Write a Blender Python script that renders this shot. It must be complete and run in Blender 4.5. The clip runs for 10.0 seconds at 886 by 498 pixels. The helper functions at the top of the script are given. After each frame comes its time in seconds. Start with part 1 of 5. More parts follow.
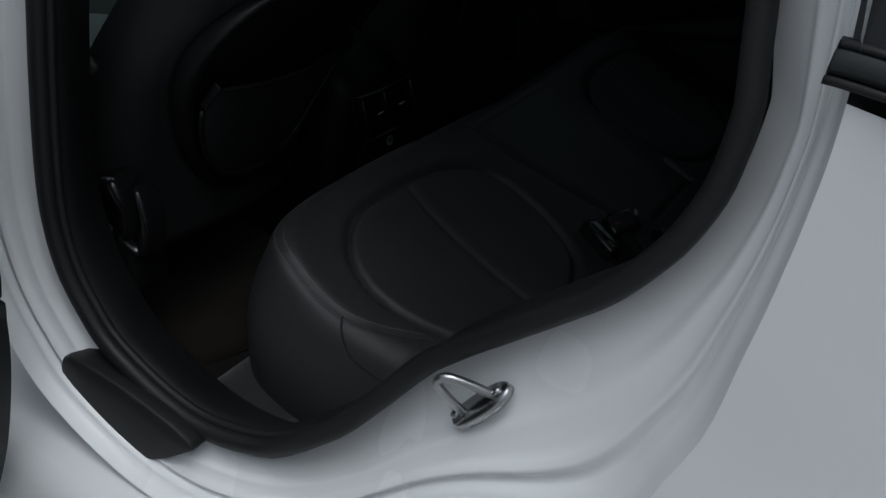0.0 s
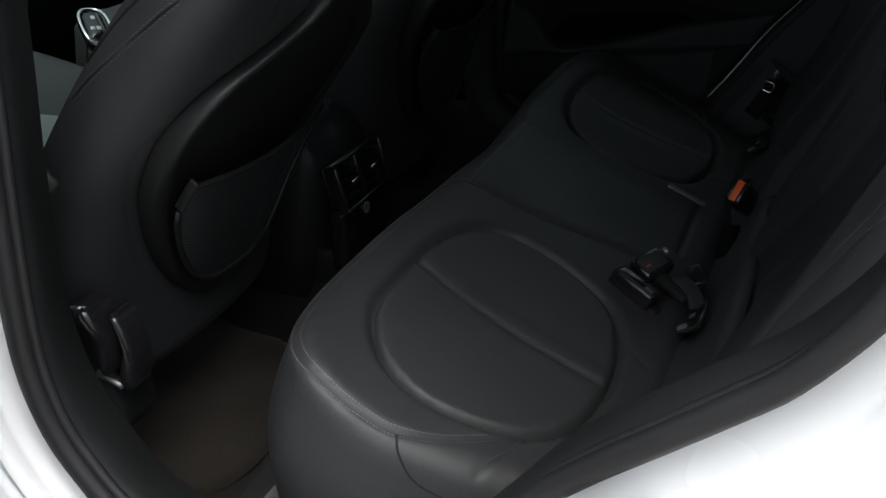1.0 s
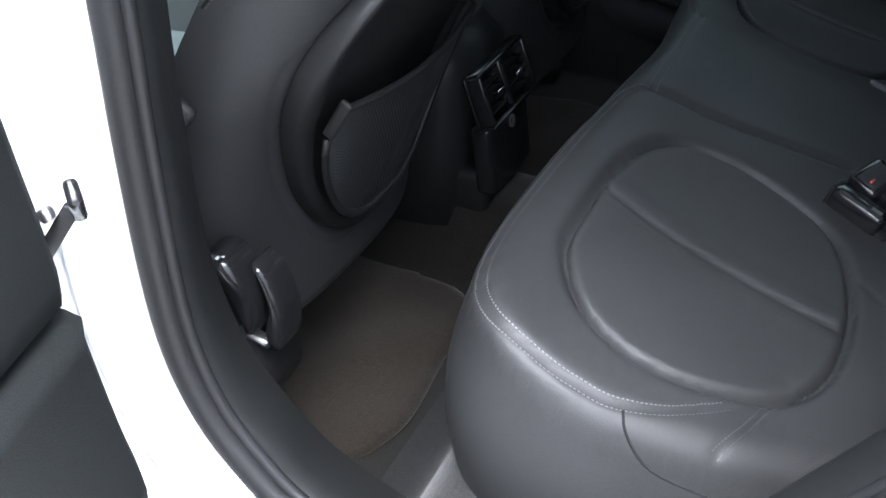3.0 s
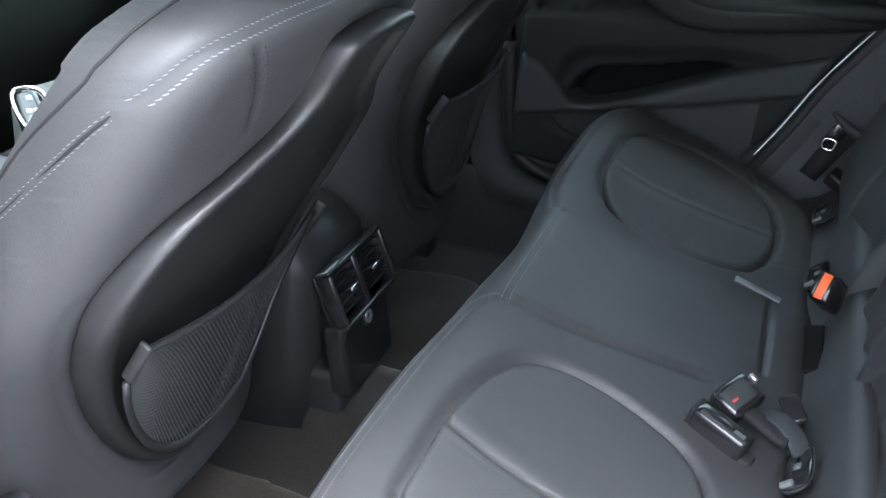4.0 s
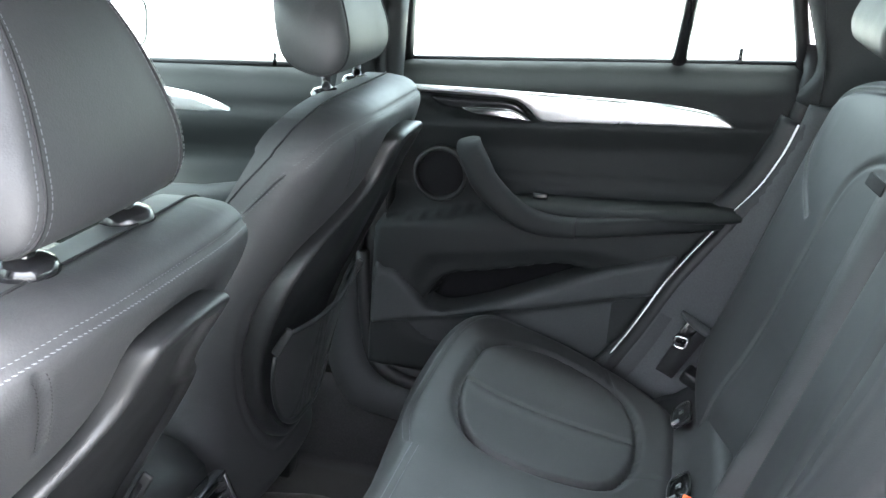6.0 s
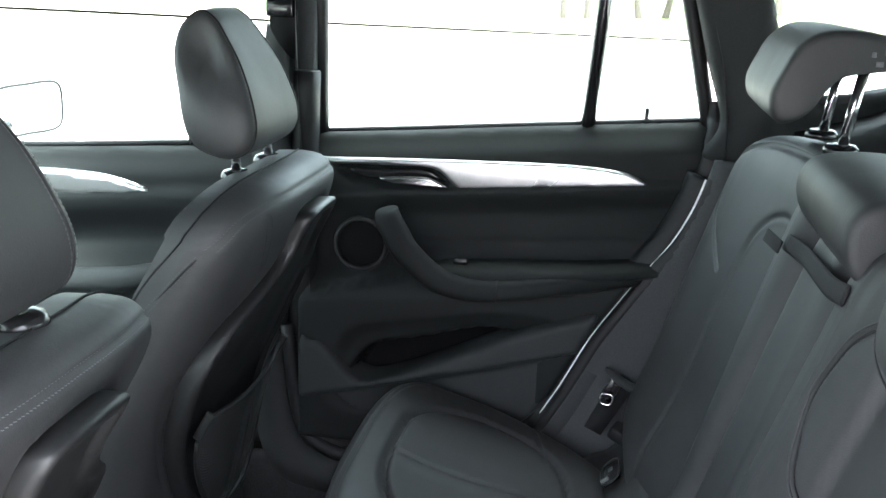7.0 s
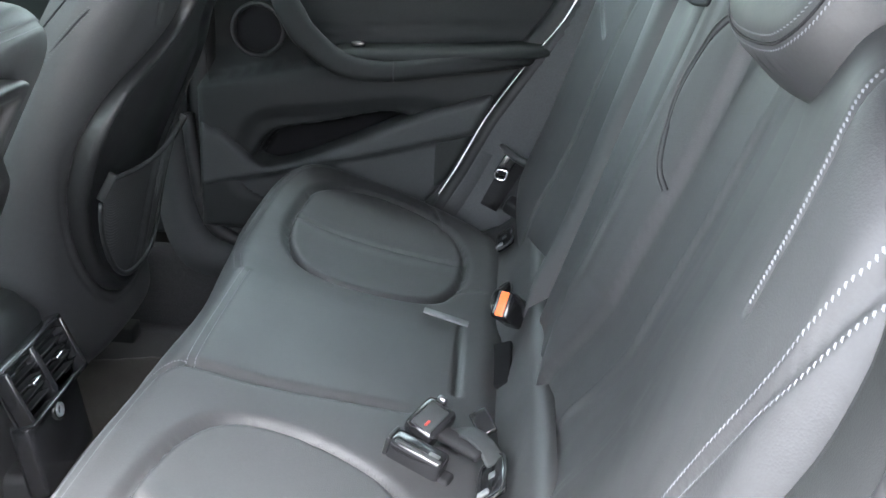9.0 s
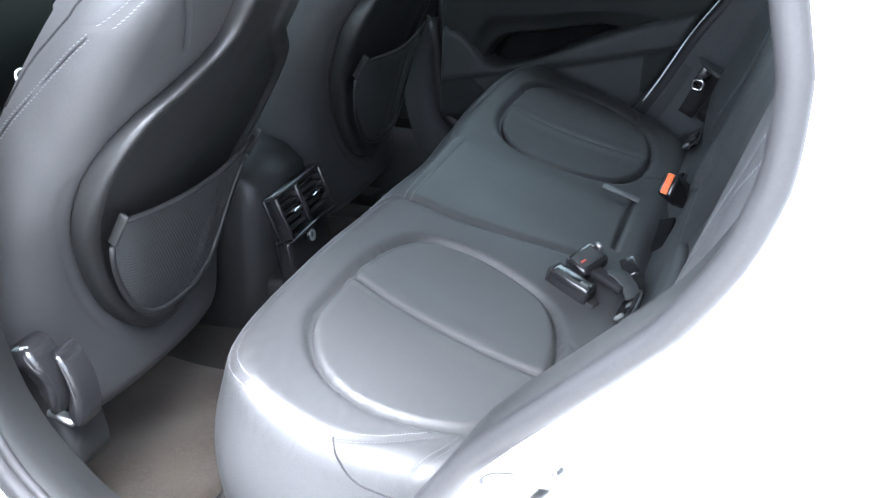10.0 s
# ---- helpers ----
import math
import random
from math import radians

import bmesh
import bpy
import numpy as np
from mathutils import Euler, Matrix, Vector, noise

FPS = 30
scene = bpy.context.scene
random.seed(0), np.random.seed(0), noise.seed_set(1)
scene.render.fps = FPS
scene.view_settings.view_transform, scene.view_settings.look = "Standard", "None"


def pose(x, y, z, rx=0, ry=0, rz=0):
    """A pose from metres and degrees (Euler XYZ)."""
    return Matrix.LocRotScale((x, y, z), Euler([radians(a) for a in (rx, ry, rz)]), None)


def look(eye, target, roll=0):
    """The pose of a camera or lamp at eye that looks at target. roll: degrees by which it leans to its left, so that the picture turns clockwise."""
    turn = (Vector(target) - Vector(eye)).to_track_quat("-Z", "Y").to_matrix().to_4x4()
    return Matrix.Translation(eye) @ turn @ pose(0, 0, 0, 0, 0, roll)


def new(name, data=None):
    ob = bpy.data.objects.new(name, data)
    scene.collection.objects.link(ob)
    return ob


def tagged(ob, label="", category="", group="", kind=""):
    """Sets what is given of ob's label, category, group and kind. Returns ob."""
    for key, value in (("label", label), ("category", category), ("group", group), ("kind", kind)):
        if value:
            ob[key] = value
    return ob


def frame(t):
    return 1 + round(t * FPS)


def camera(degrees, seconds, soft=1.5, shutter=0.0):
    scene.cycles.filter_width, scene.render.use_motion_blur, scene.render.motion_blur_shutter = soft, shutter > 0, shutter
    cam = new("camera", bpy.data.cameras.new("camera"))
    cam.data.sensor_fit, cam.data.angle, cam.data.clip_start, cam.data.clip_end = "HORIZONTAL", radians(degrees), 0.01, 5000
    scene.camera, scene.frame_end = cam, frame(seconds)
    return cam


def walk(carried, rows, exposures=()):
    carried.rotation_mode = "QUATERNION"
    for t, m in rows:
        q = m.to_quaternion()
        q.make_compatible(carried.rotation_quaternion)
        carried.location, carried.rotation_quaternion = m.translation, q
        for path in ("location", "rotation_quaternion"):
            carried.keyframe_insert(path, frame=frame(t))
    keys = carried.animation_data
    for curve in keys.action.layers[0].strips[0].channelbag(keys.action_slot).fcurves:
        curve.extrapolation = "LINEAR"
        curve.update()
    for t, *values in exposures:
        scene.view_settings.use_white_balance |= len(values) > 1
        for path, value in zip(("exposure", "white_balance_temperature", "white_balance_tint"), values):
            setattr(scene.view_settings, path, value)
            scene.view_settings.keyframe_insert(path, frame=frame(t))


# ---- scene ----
cam = camera(46.0, 10.0)
PATH = [
    (0, (0.622, -1.427, 1.294), (-0.064, 0.14, 0.258), 13.3),
    (0.2, (0.555, -1.409, 1.29), (-0.115, 0.184, 0.282), 15.0),
    (0.5, (0.499, -1.366, 1.246), (-0.144, 0.283, 0.315), 10.9),
    (0.7, (0.469, -1.346, 1.244), (-0.112, 0.328, 0.317), 10.0),
    (1, (0.437, -1.332, 1.234), (-0.126, 0.333, 0.279), 7.2),
    (1.5, (0.389, -1.294, 1.206), (-0.169, 0.325, 0.173), 3.8),
    (2, (0.351, -1.274, 1.187), (-0.16, 0.36, 0.154), 4.0),
    (3.3, (0.265, -1.165, 1.15), (-0.412, 0.332, 0.009), 3.7),
    (3.5, (0.281, -1.129, 1.155), (-0.41, 0.393, 0.058), 4.6),
    (4, (0.289, -1.066, 1.197), (-0.258, 0.628, 0.286), 5.4),
    (4.5, (0.301, -1.034, 1.22), (-0.208, 0.717, 0.399), 5.3),
    (5, (0.305, -1.014, 1.24), (-0.169, 0.771, 0.474), 5.0),
    (5.5, (0.305, -0.998, 1.261), (-0.129, 0.832, 0.582), 5.0),
    (6.8, (0.328, -0.973, 1.297), (0.009, 0.924, 0.749), 2.6),
    (7, (0.34, -0.98, 1.302), (0.043, 0.928, 0.783), 2.2),
    (7.5, (0.35, -0.986, 1.287), (0.149, 0.94, 0.784), 2.2),
    (8, (0.363, -0.999, 1.239), (0.225, 0.917, 0.683), 2.7),
    (8.5, (0.372, -1.028, 1.215), (0.269, 0.862, 0.567), 3.9),
    (9, (0.369, -1.068, 1.184), (0.267, 0.783, 0.431), 2.9),
    (9.5, (0.394, -1.171, 1.173), (0.092, 0.628, 0.352), 3.7),
    (10, (0.514, -1.352, 1.22), (-0.044, 0.354, 0.337), 2.1),
]
EXPOSURES = [(0.0, -0.8, 5900, 5), (0.5, -0.2, 5900, 5), (1.0, 1.15, 6300, 7), (1.5, 1.9, 6100, 9), (2.0, 2.4, 5900, 9), (3.5, 3.53, 5850, 10), (4.0, 4.55, 5870, 10), (5.0, 5.35, 6100, 10), (5.5, 5.53, 6150, 10), (7.0, 4.75, 6200, 10), (7.5, 4.37, 6200, 11), (8.0, 4.67, 6240, 10), (8.5, 5.1, 6250, 10), (9.0, 5.55, 6250, 10), (9.5, 5.27, 6080, 10), (10.0, 4.8, 5790, 10)]
walk(cam, [(t, look(eye, target, roll)) for t, eye, target, roll in PATH], EXPOSURES)


# ---- light ----
world = bpy.data.worlds.new("sky")
scene.world = world
world.use_nodes = True
_n = world.node_tree.nodes
_sky = _n.new("ShaderNodeTexSky")
_sky.sky_type, _sky.sun_disc = "NISHITA", False
_sky.sun_elevation, _sky.sun_rotation = radians(76), radians(164)
_sky.air_density, _sky.dust_density = 1.0, 7.0
_veil = _n.new("ShaderNodeHueSaturation")
_veil.inputs["Saturation"].default_value = 0.38
world.node_tree.links.new(_sky.outputs[0], _veil.inputs["Color"])
world.node_tree.links.new(_veil.outputs[0], _n["Background"].inputs[0])
_n["Background"].inputs[1].default_value = 0.125

sun = new("sun", bpy.data.lights.new("sun", "SUN"))
sun.data.energy, sun.data.angle, sun.data.color = 2.0, radians(60), (1.0, 0.98, 0.96)
sun.matrix_world = look((0.33, -0.8, 4.0), (0.1, 0.0, 0.7))


# ---- materials ----
def material(name, base, rough=0.5, metal=0.0, grain=0.0, grain_scale=400.0, blotch=0.0, blotch_scale=6.0,
             bump=0.0, bump_scale=600.0, spec=0.5, voronoi=False, rand=0.0, sheen=0.0, wrinkle=0.0):
    """A principled surface with fine grain, broad blotches and relief, in object metres."""
    m = bpy.data.materials.new(name)
    m.use_nodes = True
    nt = m.node_tree
    n, link = nt.nodes, nt.links.new
    b = n["Principled BSDF"]
    b.inputs["Roughness"].default_value = rough
    b.inputs["Metallic"].default_value = metal
    b.inputs["Specular IOR Level"].default_value = spec
    b.inputs["Sheen Weight"].default_value = sheen
    b.inputs["Base Color"].default_value = (*base, 1)
    co = n.new("ShaderNodeTexCoord")
    col = None
    for amount, scale, detail in ((grain, grain_scale, 4.0), (blotch, blotch_scale, 3.0)):
        if not amount:
            continue
        tex = n.new("ShaderNodeTexNoise")
        tex.inputs["Scale"].default_value, tex.inputs["Detail"].default_value = scale, detail
        link(co.outputs["Object"], tex.inputs["Vector"])
        ramp = n.new("ShaderNodeMapRange")
        ramp.inputs[1].default_value, ramp.inputs[2].default_value = 0.3, 0.7
        ramp.inputs[3].default_value, ramp.inputs[4].default_value = 1 - amount, 1 + amount
        link(tex.outputs["Fac"], ramp.inputs[0])
        mul = n.new("ShaderNodeVectorMath")
        mul.operation = "MULTIPLY"
        if col is None:
            mul.inputs[0].default_value = base
        else:
            link(col, mul.inputs[0])
        link(ramp.outputs[0], mul.inputs[1])
        col = mul.outputs[0]
        if scale == blotch_scale:
            rr = n.new("ShaderNodeMapRange")
            rr.inputs[1].default_value, rr.inputs[2].default_value = 0.3, 0.7
            rr.inputs[3].default_value, rr.inputs[4].default_value = max(0.02, rough - 0.08), min(1, rough + 0.08)
            link(tex.outputs["Fac"], rr.inputs[0])
            link(rr.outputs[0], b.inputs["Roughness"])
    if rand:
        info = n.new("ShaderNodeObjectInfo")
        rr = n.new("ShaderNodeMapRange")
        rr.inputs[3].default_value, rr.inputs[4].default_value = 1 - rand, 1 + rand
        link(info.outputs["Random"], rr.inputs[0])
        mul = n.new("ShaderNodeVectorMath")
        mul.operation = "MULTIPLY"
        if col is None:
            mul.inputs[0].default_value = base
        else:
            link(col, mul.inputs[0])
        link(rr.outputs[0], mul.inputs[1])
        col = mul.outputs[0]
    if col is not None:
        link(col, b.inputs["Base Color"])
    if bump:
        tex = n.new("ShaderNodeTexVoronoi" if voronoi else "ShaderNodeTexNoise")
        tex.inputs["Scale"].default_value = bump_scale
        link(co.outputs["Object"], tex.inputs["Vector"])
        bp = n.new("ShaderNodeBump")
        bp.inputs["Strength"].default_value, bp.inputs["Distance"].default_value = bump, 0.0006
        link(tex.outputs[0], bp.inputs["Height"])
        link(bp.outputs[0], b.inputs["Normal"])
        if wrinkle:
            fold = n.new("ShaderNodeTexNoise")
            fold.inputs["Scale"].default_value, fold.inputs["Detail"].default_value = 28.0, 3.0
            fold.inputs["Distortion"].default_value = 0.6
            link(co.outputs["Object"], fold.inputs["Vector"])
            soft = n.new("ShaderNodeBump")
            soft.inputs["Strength"].default_value, soft.inputs["Distance"].default_value = wrinkle, 0.004
            link(fold.outputs[0], soft.inputs["Height"])
            link(soft.outputs[0], bp.inputs["Normal"])
    return m


M = {
    "leather": material("black_leather", (0.0250, 0.0256, 0.0268), 0.58, spec=0.5, wrinkle=0.08, grain=0.08, blotch=0.12, bump=0.14, bump_scale=650, voronoi=True),
    "insert": material("black_leather_insert", (0.0261, 0.0268, 0.0278), 0.59, spec=0.5, wrinkle=0.08, grain=0.10, blotch=0.12, bump=0.18, bump_scale=700, voronoi=True),
    "soft": material("soft_touch_plastic", (0.0100, 0.0116, 0.0118), 0.66, spec=0.22, grain=0.1, blotch=0.08, bump=0.4, bump_scale=900),
    "hard": material("grained_hard_plastic", (0.0100, 0.0106, 0.0110), 0.55, spec=0.3, grain=0.12, blotch=0.08, bump=0.14, bump_scale=1100, voronoi=True),
    "grey": material("grey_plastic_trim", (0.0270, 0.0296, 0.0304), 0.64, spec=0.25, grain=0.1, blotch=0.08, bump=0.4, bump_scale=850),
    "gloss": material("gloss_black_plastic", (0.012, 0.012, 0.013), 0.18, blotch=0.1),
    "rubber": material("black_rubber_seal", (0.0104, 0.0104, 0.0115), 0.55, spec=0.35, grain=0.15, blotch=0.15, bump=0.2, bump_scale=300),
    # this carpet's dark colour includes the shade of the footwell
    "carpet": material("shade_darkened_carpet", (0.0130, 0.0118, 0.0105), 0.95, grain=0.45, grain_scale=500, blotch=0.25, blotch_scale=9, bump=1.0, bump_scale=900, spec=0.1, sheen=0.2),
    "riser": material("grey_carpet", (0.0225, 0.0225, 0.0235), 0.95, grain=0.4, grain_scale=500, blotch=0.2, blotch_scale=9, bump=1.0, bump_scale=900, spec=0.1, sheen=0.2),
    "mat": material("brown_grey_floor_mat", (0.0270, 0.0215, 0.0165), 0.95, grain=0.5, grain_scale=420, blotch=0.3, blotch_scale=7, bump=1.0, bump_scale=800, spec=0.1, sheen=0.2),
    "silver": material("brushed_aluminium", (0.62, 0.62, 0.63), 0.30, 1.0, grain=0.05, grain_scale=60, blotch=0.05),
    "chrome": material("chrome", (0.75, 0.75, 0.76), 0.12, 1.0, blotch=0.04),
    "steel": material("steel", (0.45, 0.45, 0.46), 0.32, 1.0, grain=0.1, blotch=0.1),
    "white": material("white_car_paint", (0.78, 0.79, 0.80), 0.22, blotch=0.015, blotch_scale=3),
    "fabric": material("grey_pillar_trim", (0.0344, 0.0367, 0.0390), 0.8, grain=0.15, blotch=0.08, bump=0.4, bump_scale=900),
    "trim": material("grey_sill_trim", (0.0267, 0.0286, 0.0299), 0.7, spec=0.35, grain=0.12, blotch=0.08, bump=0.4, bump_scale=900),
    "pillar": material("dark_pillar_trim", (0.0176, 0.0193, 0.0200), 0.8, spec=0.3, grain=0.15, blotch=0.08, bump=0.4, bump_scale=900),
    "headliner": material("anthracite_headliner", (0.0286, 0.0292, 0.0299), 0.9, grain=0.08, blotch=0.05, bump=0.3, bump_scale=900),
    "net": material("elastic_net", (0.045, 0.047, 0.048), 0.6, grain=0.1),
    "thread": material("grey_thread", (0.1232, 0.1275, 0.1360), 0.7, grain=0.1),
    "thread_dark": material("dark_grey_thread", (0.062, 0.065, 0.068), 0.7, grain=0.1),
    "plate": material("black_back_plate", (0.0125, 0.0129, 0.0134), 0.46, spec=0.38, grain=0.1, blotch=0.08, bump=0.3, bump_scale=900),
    "thread_mid": material("mid_grey_thread", (0.115, 0.119, 0.126), 0.7, grain=0.1),
    # black for the speaker grille and for shade painted into recesses
    "void": material("shade_and_grille_black", (0.006, 0.006, 0.0065), 0.9, spec=0.1, grain=0.2, blotch=0.2),
    "webbing": material("belt_webbing", (0.011, 0.011, 0.012), 0.8, spec=0.3, grain=0.25, grain_scale=900, bump=0.6, bump_scale=1200),
    "red": material("dull_red_plastic", (0.42, 0.05, 0.04), 0.4, blotch=0.05),
    "orange": material("orange_plastic", (0.85, 0.13, 0.03), 0.35, blotch=0.05),
    "paper": material("pale_sheet", (0.19, 0.21, 0.215), 0.7, grain=0.05, blotch=0.06),
    "beige": material("light_grey_tag", (0.11, 0.115, 0.115), 0.6, grain=0.1, blotch=0.1),
    "print": material("white_print", (0.6, 0.6, 0.62), 0.6, blotch=0.05),
    "paving": material("pale_paving", (0.28, 0.275, 0.265), 0.9, grain=0.12, grain_scale=90, blotch=0.1, blotch_scale=0.7, bump=0.4, bump_scale=120),
    "grass": material("short_grass", (0.085, 0.096, 0.048), 0.95, grain=0.35, grain_scale=30, blotch=0.25, blotch_scale=0.25, spec=0.1),
    "dry": material("dry_verge", (0.27, 0.235, 0.17), 0.95, grain=0.35, grain_scale=25, blotch=0.3, blotch_scale=0.6, spec=0.1),
    "bark": material("tree_bark", (0.050, 0.040, 0.032), 0.9, grain=0.3, grain_scale=30, blotch=0.2),
    "twig": material("bare_twigs", (0.060, 0.047, 0.040), 0.9, grain=0.2, rand=0.1),
}


def glass_material():
    m = bpy.data.materials.new("window_glass")
    m.use_nodes = True
    n, link = m.node_tree.nodes, m.node_tree.links.new
    out = n["Material Output"]
    n.remove(n["Principled BSDF"])
    tr, gl, mix, fr = (n.new("ShaderNodeBsdf" + k) if k in ("Transparent", "Glossy") else n.new("ShaderNode" + k) for k in ("Transparent", "Glossy", "MixShader", "Fresnel"))
    tr.inputs[0].default_value = (0.72, 0.84, 0.77, 1)
    gl.inputs["Roughness"].default_value = 0.02
    fr.inputs[0].default_value = 1.35
    link(fr.outputs[0], mix.inputs[0])
    link(tr.outputs[0], mix.inputs[1])
    link(gl.outputs[0], mix.inputs[2])
    link(mix.outputs[0], out.inputs[0])
    return m


M["glass"] = glass_material()


# ---- shaping tools ----
def mesh_of(name, verts, faces, smooth=True):
    me = bpy.data.meshes.new(name)
    me.from_pydata([tuple(map(float, v)) for v in verts], [], [tuple(map(int, f)) for f in faces])
    me.validate()
    if smooth:
        me.polygons.foreach_set("use_smooth", [True] * len(me.polygons))
    me.update()
    return me


def part(name, mesh, mat, parent=None, label=""):
    """Links a mesh, or a bmesh, as one object under a thing or a part."""
    if isinstance(mesh, bmesh.types.BMesh):
        me = bpy.data.meshes.new(name)
        mesh.to_mesh(me)
        mesh.free()
        mesh = me
    ob = new(name, mesh)
    mesh.materials.clear()
    mesh.materials.append(M[mat] if isinstance(mat, str) else mat)
    if parent is not None:
        ob.parent = parent
    if label:
        ob["label"] = label
    return ob


def thing(name, at, label, category, group="", kind=""):
    ob = new(name)
    ob.empty_display_size = 0.05
    ob.location = at
    bpy.context.view_layer.update()
    return tagged(ob, label, category, group, kind)


def under(ob, parent):
    """Hangs ob, built in world metres, under a thing without moving it."""
    ob.parent = parent
    ob.matrix_parent_inverse = Matrix.Translation(parent.matrix_world.translation).inverted()
    return ob


def wpart(name, mesh, mat, parent, label=""):
    ob = part(name, mesh, mat, None, label)
    if parent.type == "EMPTY":
        return under(ob, parent)
    ob.parent = parent
    return ob


def smooth_loop(pts, n=6, closed=True):
    """A Catmull-Rom curve through the points."""
    p = np.asarray(pts, float)
    out = []
    count = len(p) if closed else len(p) - 1
    for i in range(count):
        if closed:
            a, b, c, d = (p[(i + k) % len(p)] for k in (-1, 0, 1, 2))
        else:
            a, b, c, d = (p[min(max(i + k, 0), len(p) - 1)] for k in (-1, 0, 1, 2))
        for t in np.arange(n) / n:
            out.append(0.5 * (2 * b + (c - a) * t + (2 * a - 5 * b + 4 * c - d) * t * t + (3 * b - a - 3 * c + d) * t**3))
    if not closed:
        out.append(p[-1])
    return np.array(out)


def seg_dist(p, line, closed=False):
    """Distance to a polyline and the nearest point on it, for many points."""
    a = line if closed else line[:-1]
    b = np.roll(line, -1, 0) if closed else line[1:]
    best, near = np.full(len(p), 1e9), np.zeros((len(p), 2))
    for s, e in zip(a, b):
        w = e - s
        t = np.clip(((p - s) @ w) / max(w @ w, 1e-12), 0, 1)
        q = s + t[:, None] * w
        d = np.hypot(*(p - q).T)
        m = d < best
        best[m], near[m] = d[m], q[m]
    return best, near


def inside(p, loop):
    r = np.zeros(len(p), bool)
    for (x0, y0), (x1, y1) in zip(loop, np.roll(loop, -1, 0)):
        if abs(y1 - y0) < 1e-12:
            continue
        c = ((y0 > p[:, 1]) != (y1 > p[:, 1])) & (p[:, 0] < (x1 - x0) * (p[:, 1] - y0) / (y1 - y0) + x0)
        r ^= c
    return r


def groove(p, line, width, depth, closed=False):
    return -depth * np.exp(-((seg_dist(p, np.asarray(line, float), closed)[0] / width) ** 2))


class Frame:
    """A skew frame: local u, v, h to world."""

    def __init__(self, o, u, v, h):
        self.o, self.m = np.array(o, float), np.array([u, v, h], float)

    def __call__(self, p):
        return self.o + np.asarray(p, float) @ self.m


def drape(name, loop, top, r, wall, res, fr, band=0.03, bulge=0.0, ease=0):
    """A padded sheet over an outline: crowned top, rounded edge of radius r and side walls."""
    loop = np.asarray(loop, float)
    lo, hi = loop.min(0) - band - res, loop.max(0) + band + res
    nu, nv = (np.ceil((hi - lo) / res).astype(int) + 1)
    u, v = np.meshgrid(lo[0] + np.arange(nu) * res, lo[1] + np.arange(nv) * res, indexing="ij")
    p = np.stack([u.ravel(), v.ravel()], 1)
    d, q = seg_dist(p, loop, True)
    ins = inside(p, loop)
    near = d < 0.45 * res
    p, d = np.where(near[:, None], q, p), np.where(near, 0.0, d)
    ins |= near
    s = np.clip(d / band, 0, 1)
    way = (p - q) / np.maximum(d, 1e-9)[:, None]
    pos = np.where(ins[:, None], p, q + way * (bulge * np.sin(np.pi * s))[:, None])
    k = r - np.minimum(d, r)
    drop = np.where(ins, r - np.sqrt(np.maximum(r * r - k * k, 0)), r + wall * s)
    h = top(pos) - drop
    keep = ins | (d < band)
    idx = np.arange(nu * nv).reshape(nu, nv)
    quads = np.stack([idx[:-1, :-1], idx[1:, :-1], idx[1:, 1:], idx[:-1, 1:]], -1).reshape(-1, 4)
    quads = quads[keep[quads].any(1)]
    used, inv = np.unique(quads, return_inverse=True)
    verts, quad = fr(np.column_stack([pos, h])[used]), inv.reshape(-1, 4)
    ends = np.concatenate([quad[:, [k, (k + 1) % 4]] for k in range(4)])
    for _ in range(ease):
        total, count = np.zeros_like(verts), np.zeros(len(verts))
        for a, c in ((0, 1), (1, 0)):
            np.add.at(total, ends[:, a], verts[ends[:, c]])
            np.add.at(count, ends[:, a], 1)
        verts = 0.5 * verts + 0.5 * total / count[:, None]
    return mesh_of(name, verts, quad)


def tube(name, pts, r, n=8, closed=False, flat=1.0, up=None):
    """A round or flattened bar along a path. r: one radius or one for each point."""
    p = np.asarray(pts, float)
    rs = np.broadcast_to(np.asarray(r, float), (len(p),))
    t = np.gradient(p, axis=0) if not closed else np.roll(p, -1, 0) - np.roll(p, 1, 0)
    t /= np.maximum(np.linalg.norm(t, axis=1), 1e-9)[:, None]
    ref = np.array(up if up is not None else ((0, 0, 1) if abs(t[0, 2]) < 0.9 else (1, 0, 0)), float)
    verts, faces = [], []
    for c, w, rad in zip(p, t, rs):
        a = ref - (ref @ w) * w
        a /= max(np.linalg.norm(a), 1e-9)
        b = np.cross(w, a)
        if up is None:
            ref = a
        for k in range(n):
            th = 2 * np.pi * k / n
            verts.append(c + rad * (np.cos(th) * a * flat + np.sin(th) * b))
    m = len(p)
    for i in range(m if closed else m - 1):
        for k in range(n):
            j = (i + 1) % m
            faces.append((i * n + k, i * n + (k + 1) % n, j * n + (k + 1) % n, j * n + k))
    if not closed:
        faces += [tuple(range(n))[::-1], tuple((m - 1) * n + k for k in range(n))]
    return mesh_of(name, verts, faces)


def loft(name, rings, closed=True, caps=True, smooth=True):
    """Skins rings of equal count."""
    n = len(rings[0])
    verts = [p for ring in rings for p in ring]
    faces = []
    for i in range(len(rings) - 1):
        for k in range(n if closed else n - 1):
            faces.append((i * n + k, i * n + (k + 1) % n, (i + 1) * n + (k + 1) % n, (i + 1) * n + k))
    if caps and closed:
        faces += [tuple(range(n))[::-1], tuple((len(rings) - 1) * n + k for k in range(n))]
    return mesh_of(name, verts, faces, smooth)


